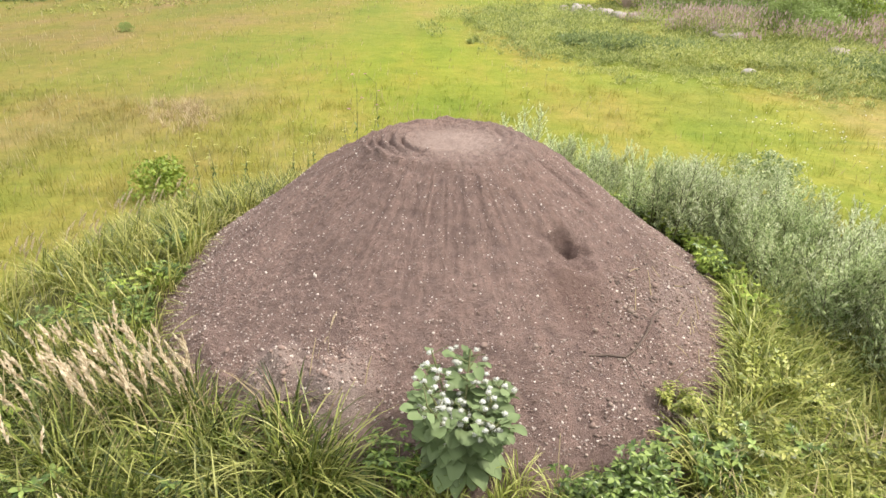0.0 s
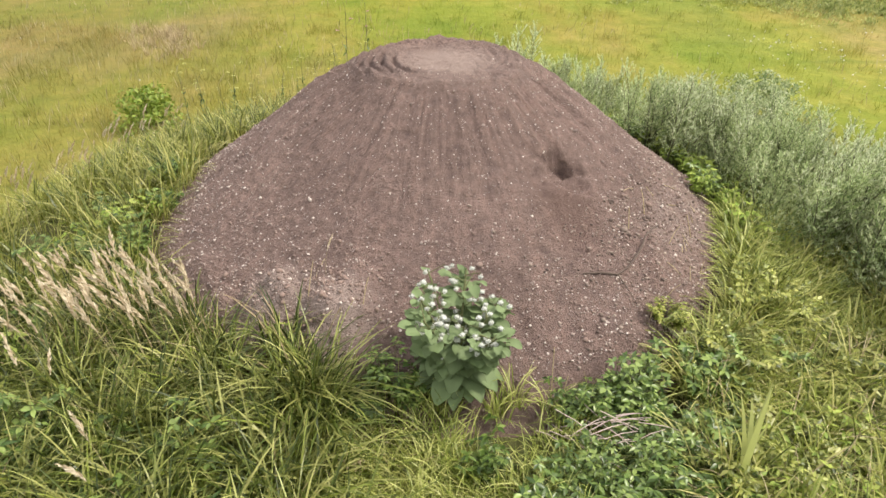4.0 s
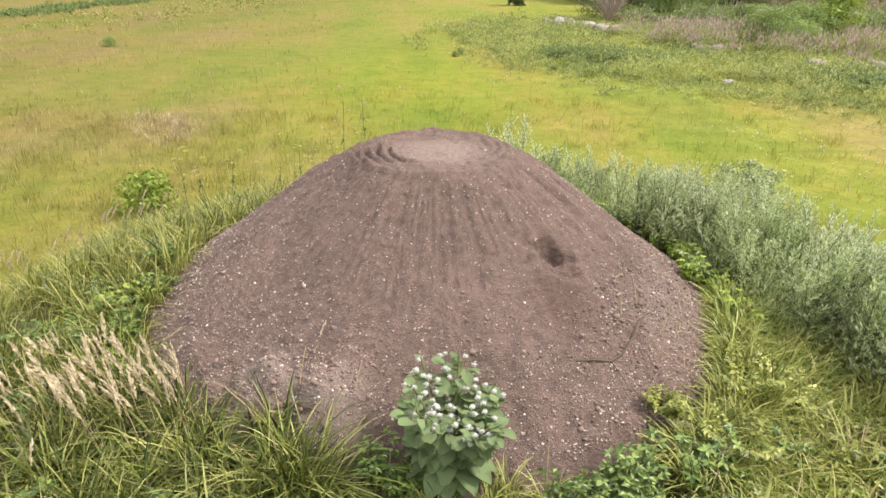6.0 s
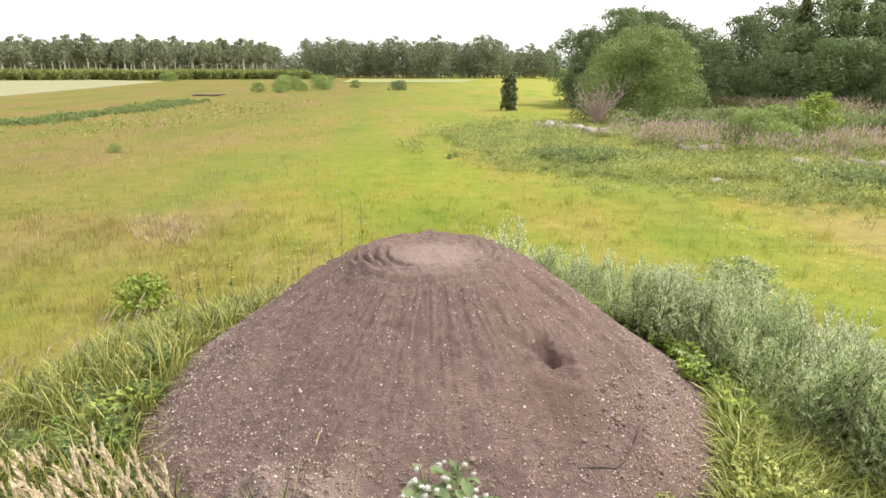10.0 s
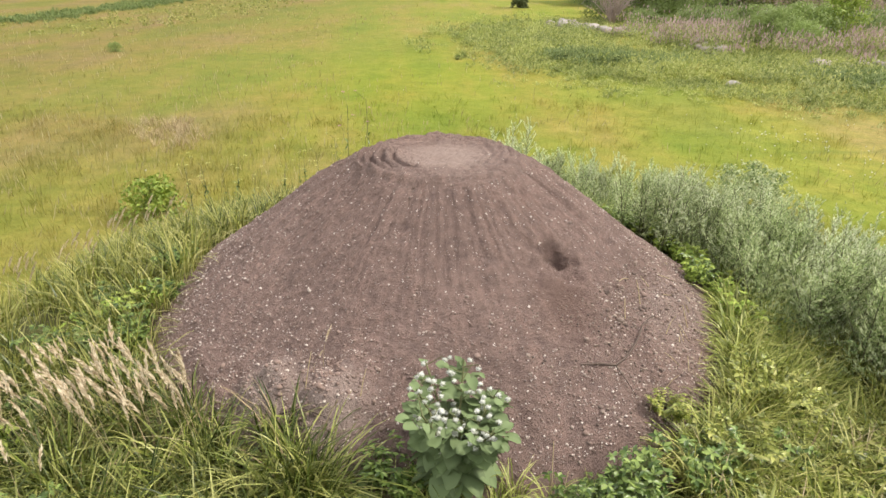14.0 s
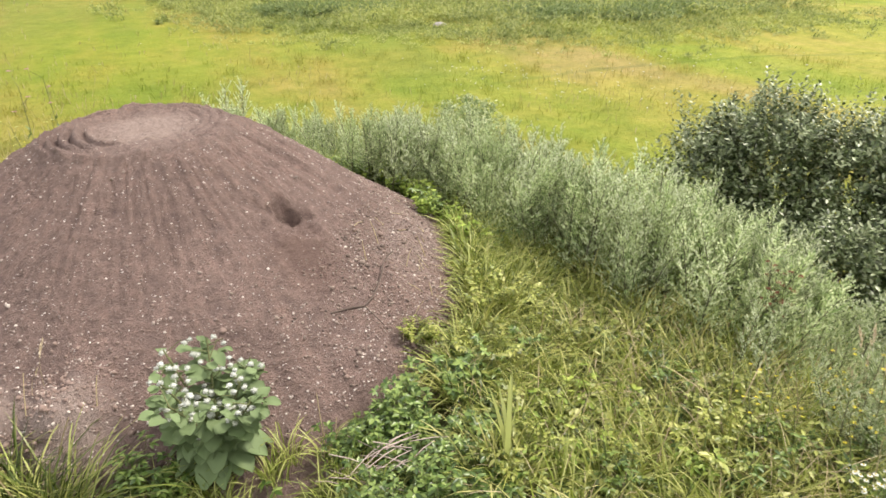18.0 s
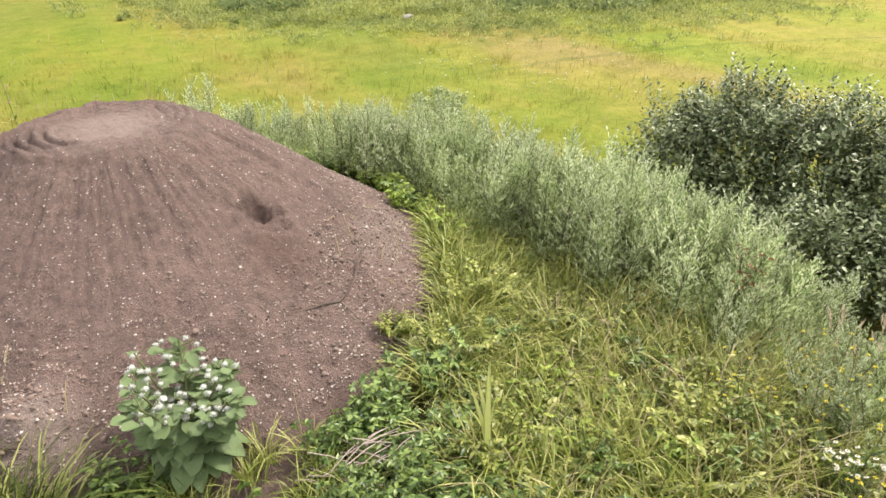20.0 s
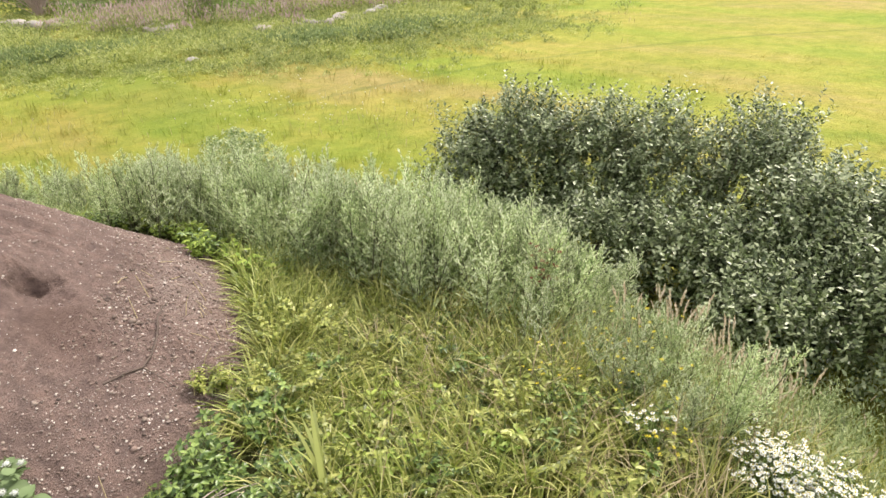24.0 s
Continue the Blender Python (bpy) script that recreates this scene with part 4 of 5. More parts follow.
def willow_shrub():
    ob = thing("willow_shrub", 7.1, 4.2, ground_z(7.1, 4.2), "broad dense willow shrub with grey-green leaves", "shrub")
    o = np.array([7.1, 4.2, ground_z(7.1, 4.2)])
    # lobes: centre, radii
    lobes = [((6.1, 5.68, -0.50), (0.66, 0.70, 0.98)), ((6.45, 5.20, -0.32), (0.80, 0.72, 1.16)), ((6.95, 4.50, -0.45), (0.84, 0.66, 1.10)),
             ((7.30, 3.75, -0.45), (0.82, 0.66, 1.12)), ((7.95, 2.80, -0.46), (0.82, 0.74, 1.12)), ((6.15, 3.95, -0.90), (0.75, 0.85, 0.70)),
             ((6.55, 3.05, -0.95), (0.70, 0.80, 0.75)), ((7.30, 1.85, -0.62), (0.85, 0.80, 0.90)), ((7.9, 0.9, -0.6), (0.9, 0.9, 0.95)), ((5.75, 4.85, -0.95), (0.6, 0.7, 0.6)), ((6.75, 2.25, -1.0), (0.8, 0.8, 0.75)), ((7.0, 1.3, -0.95), (0.8, 0.8, 0.8)), ((6.15, 1.75, -1.05), (0.7, 0.65, 0.65)), ((6.5, 0.6, -1.0), (0.75, 0.8, 0.75))]
    lf = Pile()
    for (c, r) in lobes:
        c, r = np.array(c), np.array(r)
        foot = np.array([c[0] * 0.6 + 7.1 * 0.4, c[1] * 0.7 + 4.2 * 0.3, 0])
        foot[2] = ground_z(foot[0], foot[1]) - 0.05
        for _ in range(4):
            top = c + spread(1)[0] * r * 0.8
            top[2] = abs(top[2] - c[2]) * 0.8 + c[2]
            t = np.linspace(0, 1, 5)[:, None]
            path = foot + (top - foot) * t + np.array([0, 0, 0.25]) * (t * (1 - t)) * 2 + rng.normal(0, 0.02, (5, 3))
            wood = Pile()
            wood.tube(path - o, np.linspace(0.026, 0.006, 5), 5)
            wood.put("limb", [m_bark], ob)
        n = int(1500 * r[0] * r[1] * r[2] ** 0.5 / 0.8)
        d = spread(n)
        d[:, 2] = np.where(d[:, 2] < -0.55, -d[:, 2], d[:, 2])
        rad = rng.uniform(0.22, 1.04, n) ** 0.6
        lump = 0.90 + 0.28 * np.array([noise.noise(Vector(q * 2.3 + c)) for q in d]) + 0.22 * np.array([noise.noise(Vector(q * 5.5 + c)) for q in d])
        start = c + d * r * (rad * lump)[:, None]
        keep = np.ones(n, bool)
        for k in range(n):
            keep[k] = start[k, 2] > ground_z(start[k, 0], start[k, 1]) + 0.08
        start, d, deep = start[keep], d[keep], (rad < 0.8)[keep]
        n = len(start)
        grow = d * 0.7 + np.array([0, 0, 0.75]) + 0.35 * spread(n)
        grow /= np.linalg.norm(grow, axis=1, keepdims=True)
        L = rng.uniform(0.14, 0.30, n) * (1 + 0.35 * (rng.random(n) < 0.15))
        for k in range(n):
            m = 9
            s = np.linspace(0.08, 1, m)
            spine = start[k] + grow[k] * (L[k] * s)[:, None]
            a = np.arange(m) * 2.4 + rng.uniform(0, 6)
            x = np.cross(grow[k], (0.3, 0.2, 0.9))
            x /= np.linalg.norm(x)
            y = np.cross(grow[k], x)
            way = np.cos(a)[:, None] * x + np.sin(a)[:, None] * y + grow[k] * 0.7 + rng.normal(0, 0.2, (m, 3))
            face = grow[k] * 0.9 + np.array([0, 0, 0.9]) + 0.4 * rng.normal(size=(m, 3))
            ll = rng.uniform(0.040, 0.074, m)
            if deep[k]:
                lf.chips(spine - o, way, face, ll * 1.2, ll * 0.6)
            else:
                lf.leaves(spine - o, way, face, ll, ll * rng.uniform(0.42, 0.56, m), 0.12, 0, 0.08)
    lf.put("crown", [m_willow], ob)


willow_shrub()

# ---- meadow grass: short blades in the colours of the turf
m_blade, bn, bl, bb = nodes("meadow_grass", 0.7)
bcol, _ = meadow_colour(bn, bl)
isl = bn.new("ShaderNodeNewGeometry").outputs["Random Per Island"]
bcol = mix(bn, bl, 1.0, bcol, ramp(bn, bl, isl, ((0.0, (1.05, 1.1, 1.05)), (0.5, (1.3, 1.3, 1.3)), (1.0, (1.6, 1.5, 1.7)))), "MULTIPLY")
bl.new(bcol, bb.inputs["Base Color"])
b_tr = bn.new("ShaderNodeBsdfTranslucent")
bl.new(bcol, b_tr.inputs["Color"])
b_mix = bn.new("ShaderNodeMixShader")
b_mix.inputs[0].default_value = 0.5
bl.new(bb.outputs[0], b_mix.inputs[1])
bl.new(b_tr.outputs[0], b_mix.inputs[2])
bl.new(b_mix.outputs[0], bn["Material Output"].inputs["Surface"])


def build_meadow_grass():
    p = Pile()
    n = 90000
    r = 7.0 * (24.0 / 7.0) ** (rng.random(n) ** 1.15)
    a = np.radians(rng.uniform(-50, 96, n))
    x, y = r * np.sin(a), 0.5 + r * np.cos(a)
    ok = np.hypot((x + 0.25) / 3.3, (y - 3.3) / 4.3) > 1.45
    clump = np.array([noise.noise((u * 0.45, v * 0.45, 5)) + 0.7 * noise.noise((u * 1.7, v * 1.7, 2)) for u, v in zip(x, y)])
    ok &= clump > rng.normal(-0.15, 0.3, n)
    x, y, r, clump = x[ok], y[ok], r[ok], clump[ok]
    n = len(x)
    base = np.stack([x, y, [ground_z(u, v) - 0.02 for u, v in zip(x, y)]], -1)
    size = (0.06 + 0.07 * rng.random(n) + 0.08 * np.clip(clump, 0, 1)) * (1 + r / 90)
    way = spread(n) * np.array([1.0, 1.0, 0.3]) + np.array([0.2, 0, 0.28])
    p.chips(base, way, spread(n) * 0.3 + np.array([0, 0, 1.0]), size * 1.1, 0.006 + r * 0.0006)
    tagged(p.put("meadow_grass", [m_blade]), "short yellow-green hay grass covering the meadow", "grass", kind="stuff")


build_meadow_grass()


def build_meadow_tufts():
    p = Pile()
    spots = []
    for x0, x1, y0, y1, n in ((-15, -3.0, 6.5, 19, 1500), (-4, 6, 10, 22, 500), (3.5, 18, 7.5, 22, 900)):
        for _ in range(n):
            x, y = rng.uniform(x0, x1), rng.uniform(y0, y1)
            if math.hypot((x + 0.25) / 3.3, (y - 3.3) / 4.3) > 1.45 and noise.noise((x * 0.5, y * 0.5, 7)) > rng.normal(-0.05, 0.25):
                spots.append((x, y))
    tufts(p, spots, 9, (0.14, 0.34), (0.006, 0.012), (0.2, 1.0), 0.16)
    tagged(p.put("meadow_tufts", [m_blade]), "uneven tufts of taller meadow grass", "grass", kind="stuff")


build_meadow_tufts()


m_pale_blade = leaf_mat("pale_meadow_grass", (0.29, 0.28, 0.09), (0.40, 0.36, 0.15), (0.55, 0.48, 0.29), 0.7, 0.5, False)


def build_standing_hay():
    """Taller grass standing in drifts over the middle of the meadow."""
    p = Pile()
    n = 20000
    r = 9.0 * (70.0 / 9.0) ** rng.random(n)
    a = np.radians(rng.uniform(-52, 60, n))
    x, y = r * np.sin(a), 0.5 + r * np.cos(a)
    ok = np.hypot((x + 0.25) / 3.3, (y - 3.3) / 4.3) > 1.7
    drift = np.array([noise.noise((u * 0.16, v * 0.10, 15)) + 0.8 * noise.noise((u * 0.7, v * 0.7, 12)) for u, v in zip(x, y)])
    ok &= drift - 0.04 * np.clip(x + 2, -12, 14) > rng.normal(0.25, 0.25, n)
    x, y, r = x[ok], y[ok], r[ok]
    n = len(x)
    base = np.stack([x, y, [ground_z(u, v) - 0.02 for u, v in zip(x, y)]], -1)
    way = spread(n) * 0.38 + np.array([0.1, 0, 1.0])
    p.chips(base, way, spread(n), rng.uniform(0.14, 0.34, n), 0.006 + r * 0.0009)
    tagged(p.put("standing_hay", [m_pale_blade]), "ripe pale grass standing in drifts in the meadow", "grass", kind="stuff")


build_standing_hay()


# ---- weeds along the old stone row
def weed_bank(name, label, mats, places, height, leaf, spikes=0, m=150):
    """Low dense growth; with spikes its stalks end in a coloured plume."""
    p = Pile()
    for x, y, s in places:
        z = ground_z(x, y)
        c = np.stack([x + rng.normal(0, 0.35 * s, m), y + rng.normal(0, 0.35 * s, m), z + height * s * rng.random(m) ** 0.8], -1)
        tone = 0 if spikes or len(mats) < 2 else int(noise.noise((x * 0.35, y * 0.35, 6)) + rng.normal(0, 0.22) > 0.02)
        p.chips(c, spread(m) * 0.8 + np.array([0, 0, 0.35]), spread(m) * 0.45 + np.array([0, -0.35, 1.0]), leaf * rng.uniform(0.9, 1.9, m), leaf * 0.36, tone)
        if spikes:
            k = spikes
            b = np.stack([x + rng.normal(0, 0.45 * s, k), y + rng.normal(0, 0.45 * s, k), z + height * s * rng.uniform(0.62, 1.12, k)], -1)
            p.chips(b, spread(k) * 0.3 + np.array([0, 0, 1.0]), spread(k), rng.uniform(0.14, 0.30, k), 0.07, 1)
    return tagged(p.put(name, mats), label, "weeds", kind="stuff")


def along(points, n, wide, size=(0.8, 1.2)):
    pts = np.array(points, float)
    seg = np.r_[0, np.cumsum(np.linalg.norm(np.diff(pts, axis=0), axis=1))]
    u = rng.uniform(0, seg[-1], n)
    out = []
    for k in u:
        x, y = np.interp(k, seg, pts[:, 0]), np.interp(k, seg, pts[:, 1])
        out.append((x + rng.normal(0, wide), y + rng.normal(0, wide), rng.uniform(*size)))
    return out


m_far_leaf = leaf_mat("weed_leaf", (0.145, 0.19, 0.05), (0.285, 0.335, 0.095), (0.47, 0.49, 0.19), 0.6, 0.5, False)
m_far_light = leaf_mat("light_weed_leaf", (0.27, 0.32, 0.07), (0.40, 0.44, 0.12), (0.56, 0.57, 0.22), 0.6, 0.5, False)
m_far_dark = leaf_mat("dark_weed_leaf", (0.12, 0.175, 0.055), (0.20, 0.265, 0.08), (0.28, 0.34, 0.12), 0.6, 0.35, False)
m_plume = leaf_mat("faded_pink_plume", (0.37, 0.255, 0.25), (0.49, 0.35, 0.34), (0.62, 0.48, 0.46), 0.8, 0.35, False)
weed_bank("weed_belt", "rank green weeds along the stone row", [m_far_leaf, m_far_light], along([(3.7, 45.8), (5.8, 32), (9, 29), (13, 27.5), (18, 24.5), (26, 25)], 700, 2.4, (0.15, 1.3)), 0.48, 0.14, 0, 95)
weed_bank("weed_belt", "rank green weeds along the stone row", [m_far_leaf, m_far_light], along([(7, 52), (13, 41), (16, 34), (26, 33), (34, 29), (44, 29)], 560, 2.3, (0.15, 1.2)), 0.46, 0.14, 0, 95)
weed_bank("weed_belt", "rank green weeds along the stone row", [m_far_leaf, m_far_light], along([(14, 33), (19, 29), (26, 29), (34, 29), (42, 30)], 240, 1.7, (0.3, 1.1)), 0.34, 0.14)
weed_bank("weed_fringe", "low yellow-green weeds thinning out into the meadow", [m_far_leaf, m_far_light], along([(3.6, 38), (4.6, 30), (6, 27), (9.7, 25), (13, 21.5), (18, 19.5), (25, 19.5)], 1500, 1.7, (0.15, 0.6)), 0.26, 0.10, 0, 28)
weed_bank("nettle_patch", "dark green nettles before the stone row", [m_far_dark], along([(5.2, 31.5), (7.5, 30), (9.2, 30.5)], 90, 0.7) + along([(14, 25.5), (18, 23), (21, 22.5)], 90, 0.8), 0.45, 0.13)
weed_bank("faded_fireweed", "faded pinkish fireweed behind the stones", [m_far_leaf, m_plume],
          along([(12, 40.5), (14.5, 35), (18, 33.5), (24, 34.5), (33, 30)], 210, 1.9, (0.35, 1.25)) + along([(26, 70), (30, 60), (33, 52)], 110, 1.6, (1.2, 1.8)), 1.0, 0.13, 30)
weed_bank("ditch_sedge", "dark sedge along a shallow ditch", [m_far_dark], along([(-46, 45), (-31.5, 50), (-31, 66), (-31, 84)], 420, 1.3, (0.15, 0.6)), 0.4, 0.2, 0, 60)
weed_bank("rank_undergrowth", "tall rank weeds before the wood", [m_far_dark, m_plume], along([(14.5, 46), (22, 46), (30, 43), (42, 37)], 240, 1.8, (0.7, 1.2)), 1.3, 0.2, 6)
weed_bank("pale_sedge", "pale tufted grass on the meadow", [m_grass_pale], along([(-24, 44), (-22, 60), (-20, 80)], 260, 3.2, (0.12, 0.5)), 0.35, 0.14, 0, 30)
faded = Pile()
tufts(faded, [(x, y) for x, y, _ in along([(-6.6, 15.8), (-8.0, 17.8)], 60, 0.45)], 16, (0.2, 0.42), (0.006, 0.012))
tagged(faded.put("faded_grass", [m_straw]), "patch of grey faded tall grass", "grass", kind="stuff")


# ---- stones
m_stone = plain_mat("pale_stone", (0.20, 0.18, 0.165), (0.36, 0.33, 0.30), 9, 0.9, 0.5)
m_stone_dark = plain_mat("brown_stone", (0.16, 0.13, 0.12), (0.34, 0.29, 0.27), 9, 0.9, 0.5)


def stone(x, y, r, mat, label, squash=0.65):
    bm = bmesh.new()
    bmesh.ops.create_icosphere(bm, subdivisions=2, radius=r)
    o = Vector((x, y, 0))
    for v in bm.verts:
        v.co *= 1 + 0.35 * noise.noise(v.co / r * 1.1 + o)
        v.co.z *= squash
    ob = link_mesh("fieldstone", bm, mat)
    ob.location = (x, y, ground_z(x, y) + r * squash * 0.9)
    ob.rotation_euler = (rng.normal(0, 0.2), rng.normal(0, 0.2), rng.uniform(0, 6))
    return tagged(ob, label, "stone", "stone row")


for x, y, s in along([(7.2, 50), (9.5, 45), (12.3, 39.8), (13.2, 34.0)], 110, 0.45):
    stone(x, y, 0.27 * s * rng.uniform(0.6, 1.6), m_stone if rng.random() < 0.45 else m_stone_dark, "weathered fieldstone in an overgrown stone row")
for x, y, s in along([(16, 30.2), (17.6, 29.6), (20.5, 29.5), (27, 32)], 30, 0.3):
    stone(x, y, 0.26 * s * rng.uniform(0.7, 1.5), m_stone if rng.random() < 0.5 else m_stone_dark, "weathered fieldstone in an overgrown stone row")
stone(10.4, 24.8, 0.26, m_stone, "flat pale boulder lying in the grass", 0.4)
stone(16.0, 29.3, 0.42, m_stone_dark, "large pale boulder at the row's end", 0.5)


# ---- trees
def crown_tree(seed, name, label, category, group, height, width, mat, bark, trunk=0.3, clear=0.15, chips=2600, chip=0.34, lobes=14, shape="round"):
    global rng
    keep, rng = rng, np.random.default_rng(seed)
    ob = thing(name, 0, 0, 0, label, category, group)
    wood, lf = Pile(), Pile()
    boughs = Pile() if name in ("sapling", "willow_tree", "lime_green_shrub", "belt_shrub", "columnar_fir") else wood
    t = np.linspace(0, 1, 6)
    bend = rng.normal(0, 0.03, 2) * height
    path = np.stack([bend[0] * t ** 2, bend[1] * t ** 2, height * 0.8 * t], -1)
    wood.tube(path, trunk * 0.5 * (1.05 - 0.92 * t), 7)
    for k in range(lobes):
        u = clear + (1 - clear) * (k + 0.5) / lobes
        a = k * 2.4 + rng.normal(0, 0.3)
        if shape == "cone":
            reach = 0.5 * width * (1.02 - (u - clear) / (1 - clear)) ** 0.8
        elif shape == "column":
            reach = 0.5 * width * (0.86 - 0.30 * ((u - clear) / (1 - clear)) ** 3)
        elif shape == "birch":
            reach = 0.5 * width * math.sin(math.pi * (0.12 + 0.84 * (u - clear) / (1 - clear))) ** 0.8
        else:
            reach = 0.5 * width * math.sin(math.pi * (0.22 + 0.72 * (u - clear) / (1 - clear))) ** 0.6
        b = np.array([np.interp(u * 0.8, t, path[:, i]) for i in range(3)])
        off = reach * (0.62 if shape != "cone" else 0.45)
        c = np.array([b[0] + math.cos(a) * off, b[1] + math.sin(a) * off, u * height * 0.86])
        boughs.tube(np.stack([b, (b + c) / 2 + np.array([0, 0, 0.03 * height]), c]), [trunk * 0.18, trunk * 0.12, trunk * 0.05], 5)
        lr = reach * 0.62 + 0.05 * width
        # each bough carries a dozen leafy clumps, lit on top and shaded below
        m = int(chips / lobes * (0.4 + 0.9 * (lr / (0.36 * width + 1e-6))))
        knots = 12
        e = spread(knots)
        e[:, 2] = np.where(e[:, 2] < -0.5, -e[:, 2], e[:, 2])
        kc = c + e * lr * np.array([0.78, 0.78, 0.62]) * rng.uniform(0.7, 1.15, (knots, 1))
        kr = lr * rng.uniform(0.28, 0.50, knots)
        pick = rng.integers(0, knots, m)
        d = spread(m)
        q = kc[pick] + d * kr[pick][:, None] * np.array([1.0, 1.0, 0.72]) * (rng.uniform(0.45, 1.08, m) ** 0.5)[:, None]
        q[:, 2] = np.maximum(q[:, 2], 0.1)
        way = spread(m)
        way = way - 0.8 * (way * d).sum(1, keepdims=True) * d + np.array([0, 0, -0.25])
        lf.chips(q, way, d + np.array([0, 0, 0.5]) + 0.2 * spread(m), chip * rng.uniform(0.6, 1.3, m), chip * 0.6)
    wood.put("trunk", [bark], ob)
    if boughs is not wood:
        boughs.put("boughs", [bark], ob)["kind"] = "stuff"
    lf.put("crown", [mat], ob)
    rng = keep
    return ob


m_tree = leaf_mat("willow_tree_leaf", (0.23, 0.31, 0.09), (0.285, 0.37, 0.115), (0.34, 0.42, 0.145), 0.6, 0.4)
m_wood = leaf_mat("woodland_leaf", (0.12, 0.17, 0.07), (0.155, 0.21, 0.085), (0.195, 0.255, 0.11), 0.6, 0.35)
# next two, for the far forest: paled and greyed, distance haze put into the colour
m_hazed_birch = leaf_mat("hazed_birch_leaf", (0.18, 0.21, 0.12), (0.25, 0.28, 0.165), (0.32, 0.35, 0.22), 0.6, 0.22)
m_hazed_forest = leaf_mat("hazed_forest_leaf", (0.16, 0.195, 0.11), (0.22, 0.255, 0.145), (0.285, 0.32, 0.19), 0.6, 0.22)
m_fir = leaf_mat("fir_needle", (0.06, 0.082, 0.026), (0.10, 0.125, 0.038), (0.15, 0.178, 0.06), 0.6, 0.1)
m_white_bark = plain_mat("white_bark", (0.40, 0.38, 0.35), (0.68, 0.66, 0.62), 3, 0.8)


def settle(ob, x, y, turn=0.0, s=1.0, dip=0.05):
    ob.matrix_basis = pose(x, y, ground_z(x, y) - dip, 0, 0, turn)
    ob.scale = (s, s, s)
    return ob


def place_copy(src, x, y, turn, s):
    c = copy_thing(src, pose(x, y, ground_z(x, y) - 0.05, 0, 0, turn))
    c.scale = (s, s, s)
    return c


settle(crown_tree(201, "willow_tree", "large rounded light-green willow tree at the wood's edge", "tree", "", 7.3, 8.2, m_tree, m_bark, 0.45, 0.03, 34000, 0.17, 24), 15.2, 52.8)
settle(crown_tree(202, "columnar_fir", "small dark columnar fir standing in the meadow", "tree", "", 3.3, 1.35, m_fir, m_bark, 0.14, 0.02, 4200, 0.16, 22, "column"), 6.6, 68.8, 0, 1.25)
woods = [crown_tree(210 + k, "woodland_tree", "broad green woodland tree with dense crown", "tree", "woodland behind the meadow", h, w, m_wood, m_bark, 0.4, 0.04, 10500, 0.25, 24)
         for k, (h, w) in enumerate(((9.0, 7.5), (10.0, 7.0), (8.0, 7.0), (11.0, 6.5)))]
spots = [(14.4, 72, 0.55), (16.0, 78, 0.95), (17.5, 74, 1.02), (19.5, 76, 1.08), (22, 72, 0.98), (24.5, 74, 1.02), (28, 70, 0.92), (31.5, 72, 0.98), (34, 66, 1.0), (38, 66, 1.25), (36, 59, 0.9),
         (41, 57, 1.0), (40, 50, 0.9), (45, 50, 1.0), (44, 43, 0.9), (49, 44, 1.0), (48, 37, 0.85), (54, 40, 1.0), (53, 33, 0.9), (26, 66, 0.7), (31, 63, 0.7), (22, 64, 0.6), (37, 53, 0.62), (34, 60, 0.7),
         (20, 86, 1.05), (23.5, 80, 1.2), (27.5, 80, 1.18), (25, 86, 1.1), (31, 84, 1.05), (38, 78, 1.25), (46, 66, 1.2), (52, 54, 1.2), (21, 61, 0.6), (13.6, 62, 0.36)]
for k, (x, y, s) in enumerate(spots):
    settle(woods[k], x, y, 40 * k, s) if k < 4 else place_copy(woods[k % 4], x, y, 67 * k, s)
spruce = crown_tree(220, "spruce", "tall dark spruce rising above the wood", "tree", "spruces in the wood", 14.0, 5.0, m_fir, m_bark, 0.4, 0.1, 5200, 0.4, 26, "cone")
settle(spruce, 35.5, 68, 0, 0.93)
for x, y, s in ((38.5, 66, 1.0), (43, 68, 1.05), (47, 62, 1.0)):
    place_copy(spruce, x, y, x * 31, s)
bush = crown_tree(225, "green_bush", "rounded light-green bush beside the wood", "bush", "bushes", 3.0, 4.2, m_tree, m_bark, 0.14, 0.02, 4200, 0.17, 16)
settle(bush, 16.6, 36.2, 0, 0.72)
for x, y, s in ((20.2, 46.2, 0.55), (19.2, 37.6, 0.78), (17.9, 34.9, 0.55), (19.0, 49, 0.45), (33, 38, 0.7), 
                (-32, 116, 0.6), (-29.0, 121, 0.75), (-24.0, 133, 0.85), (-32.5, 137, 0.9), (-27.0, 146, 0.9), (-18.6, 142, 0.55), (-77, 190, 1.0),
                (38, 33.5, 0.6), (-16.5, 33.0, 0.16), (-27.5, 113, 0.5), (-25.5, 121, 0.55), (-22.5, 128, 0.5), (-28.5, 130, 0.8), (-24.5, 143, 0.85)):
    place_copy(bush, x, y, 53 * x, s)
settle(crown_tree(227, "sapling", "slender light lime-green young tree above the weeds", "tree", "", 3.4, 2.3, m_lime, m_bark, 0.09, 0.08, 3000, 0.15, 14, "birch"), 20.9, 37.4)
settle(crown_tree(228, "lime_green_shrub", "small bright lime-green shrub in the grass", "shrub", "", 0.75, 1.0, m_lime, m_stem, 0.03, 0.05, 900, 0.09, 14), -5.4, 10.95)
low = crown_tree(226, "dark_bush", "low dark green bush alone in the meadow", "bush", "", 1.7, 3.2, m_wood, m_bark, 0.1, 0.02, 1200, 0.26, 12)
settle(low, -8.4, 126)
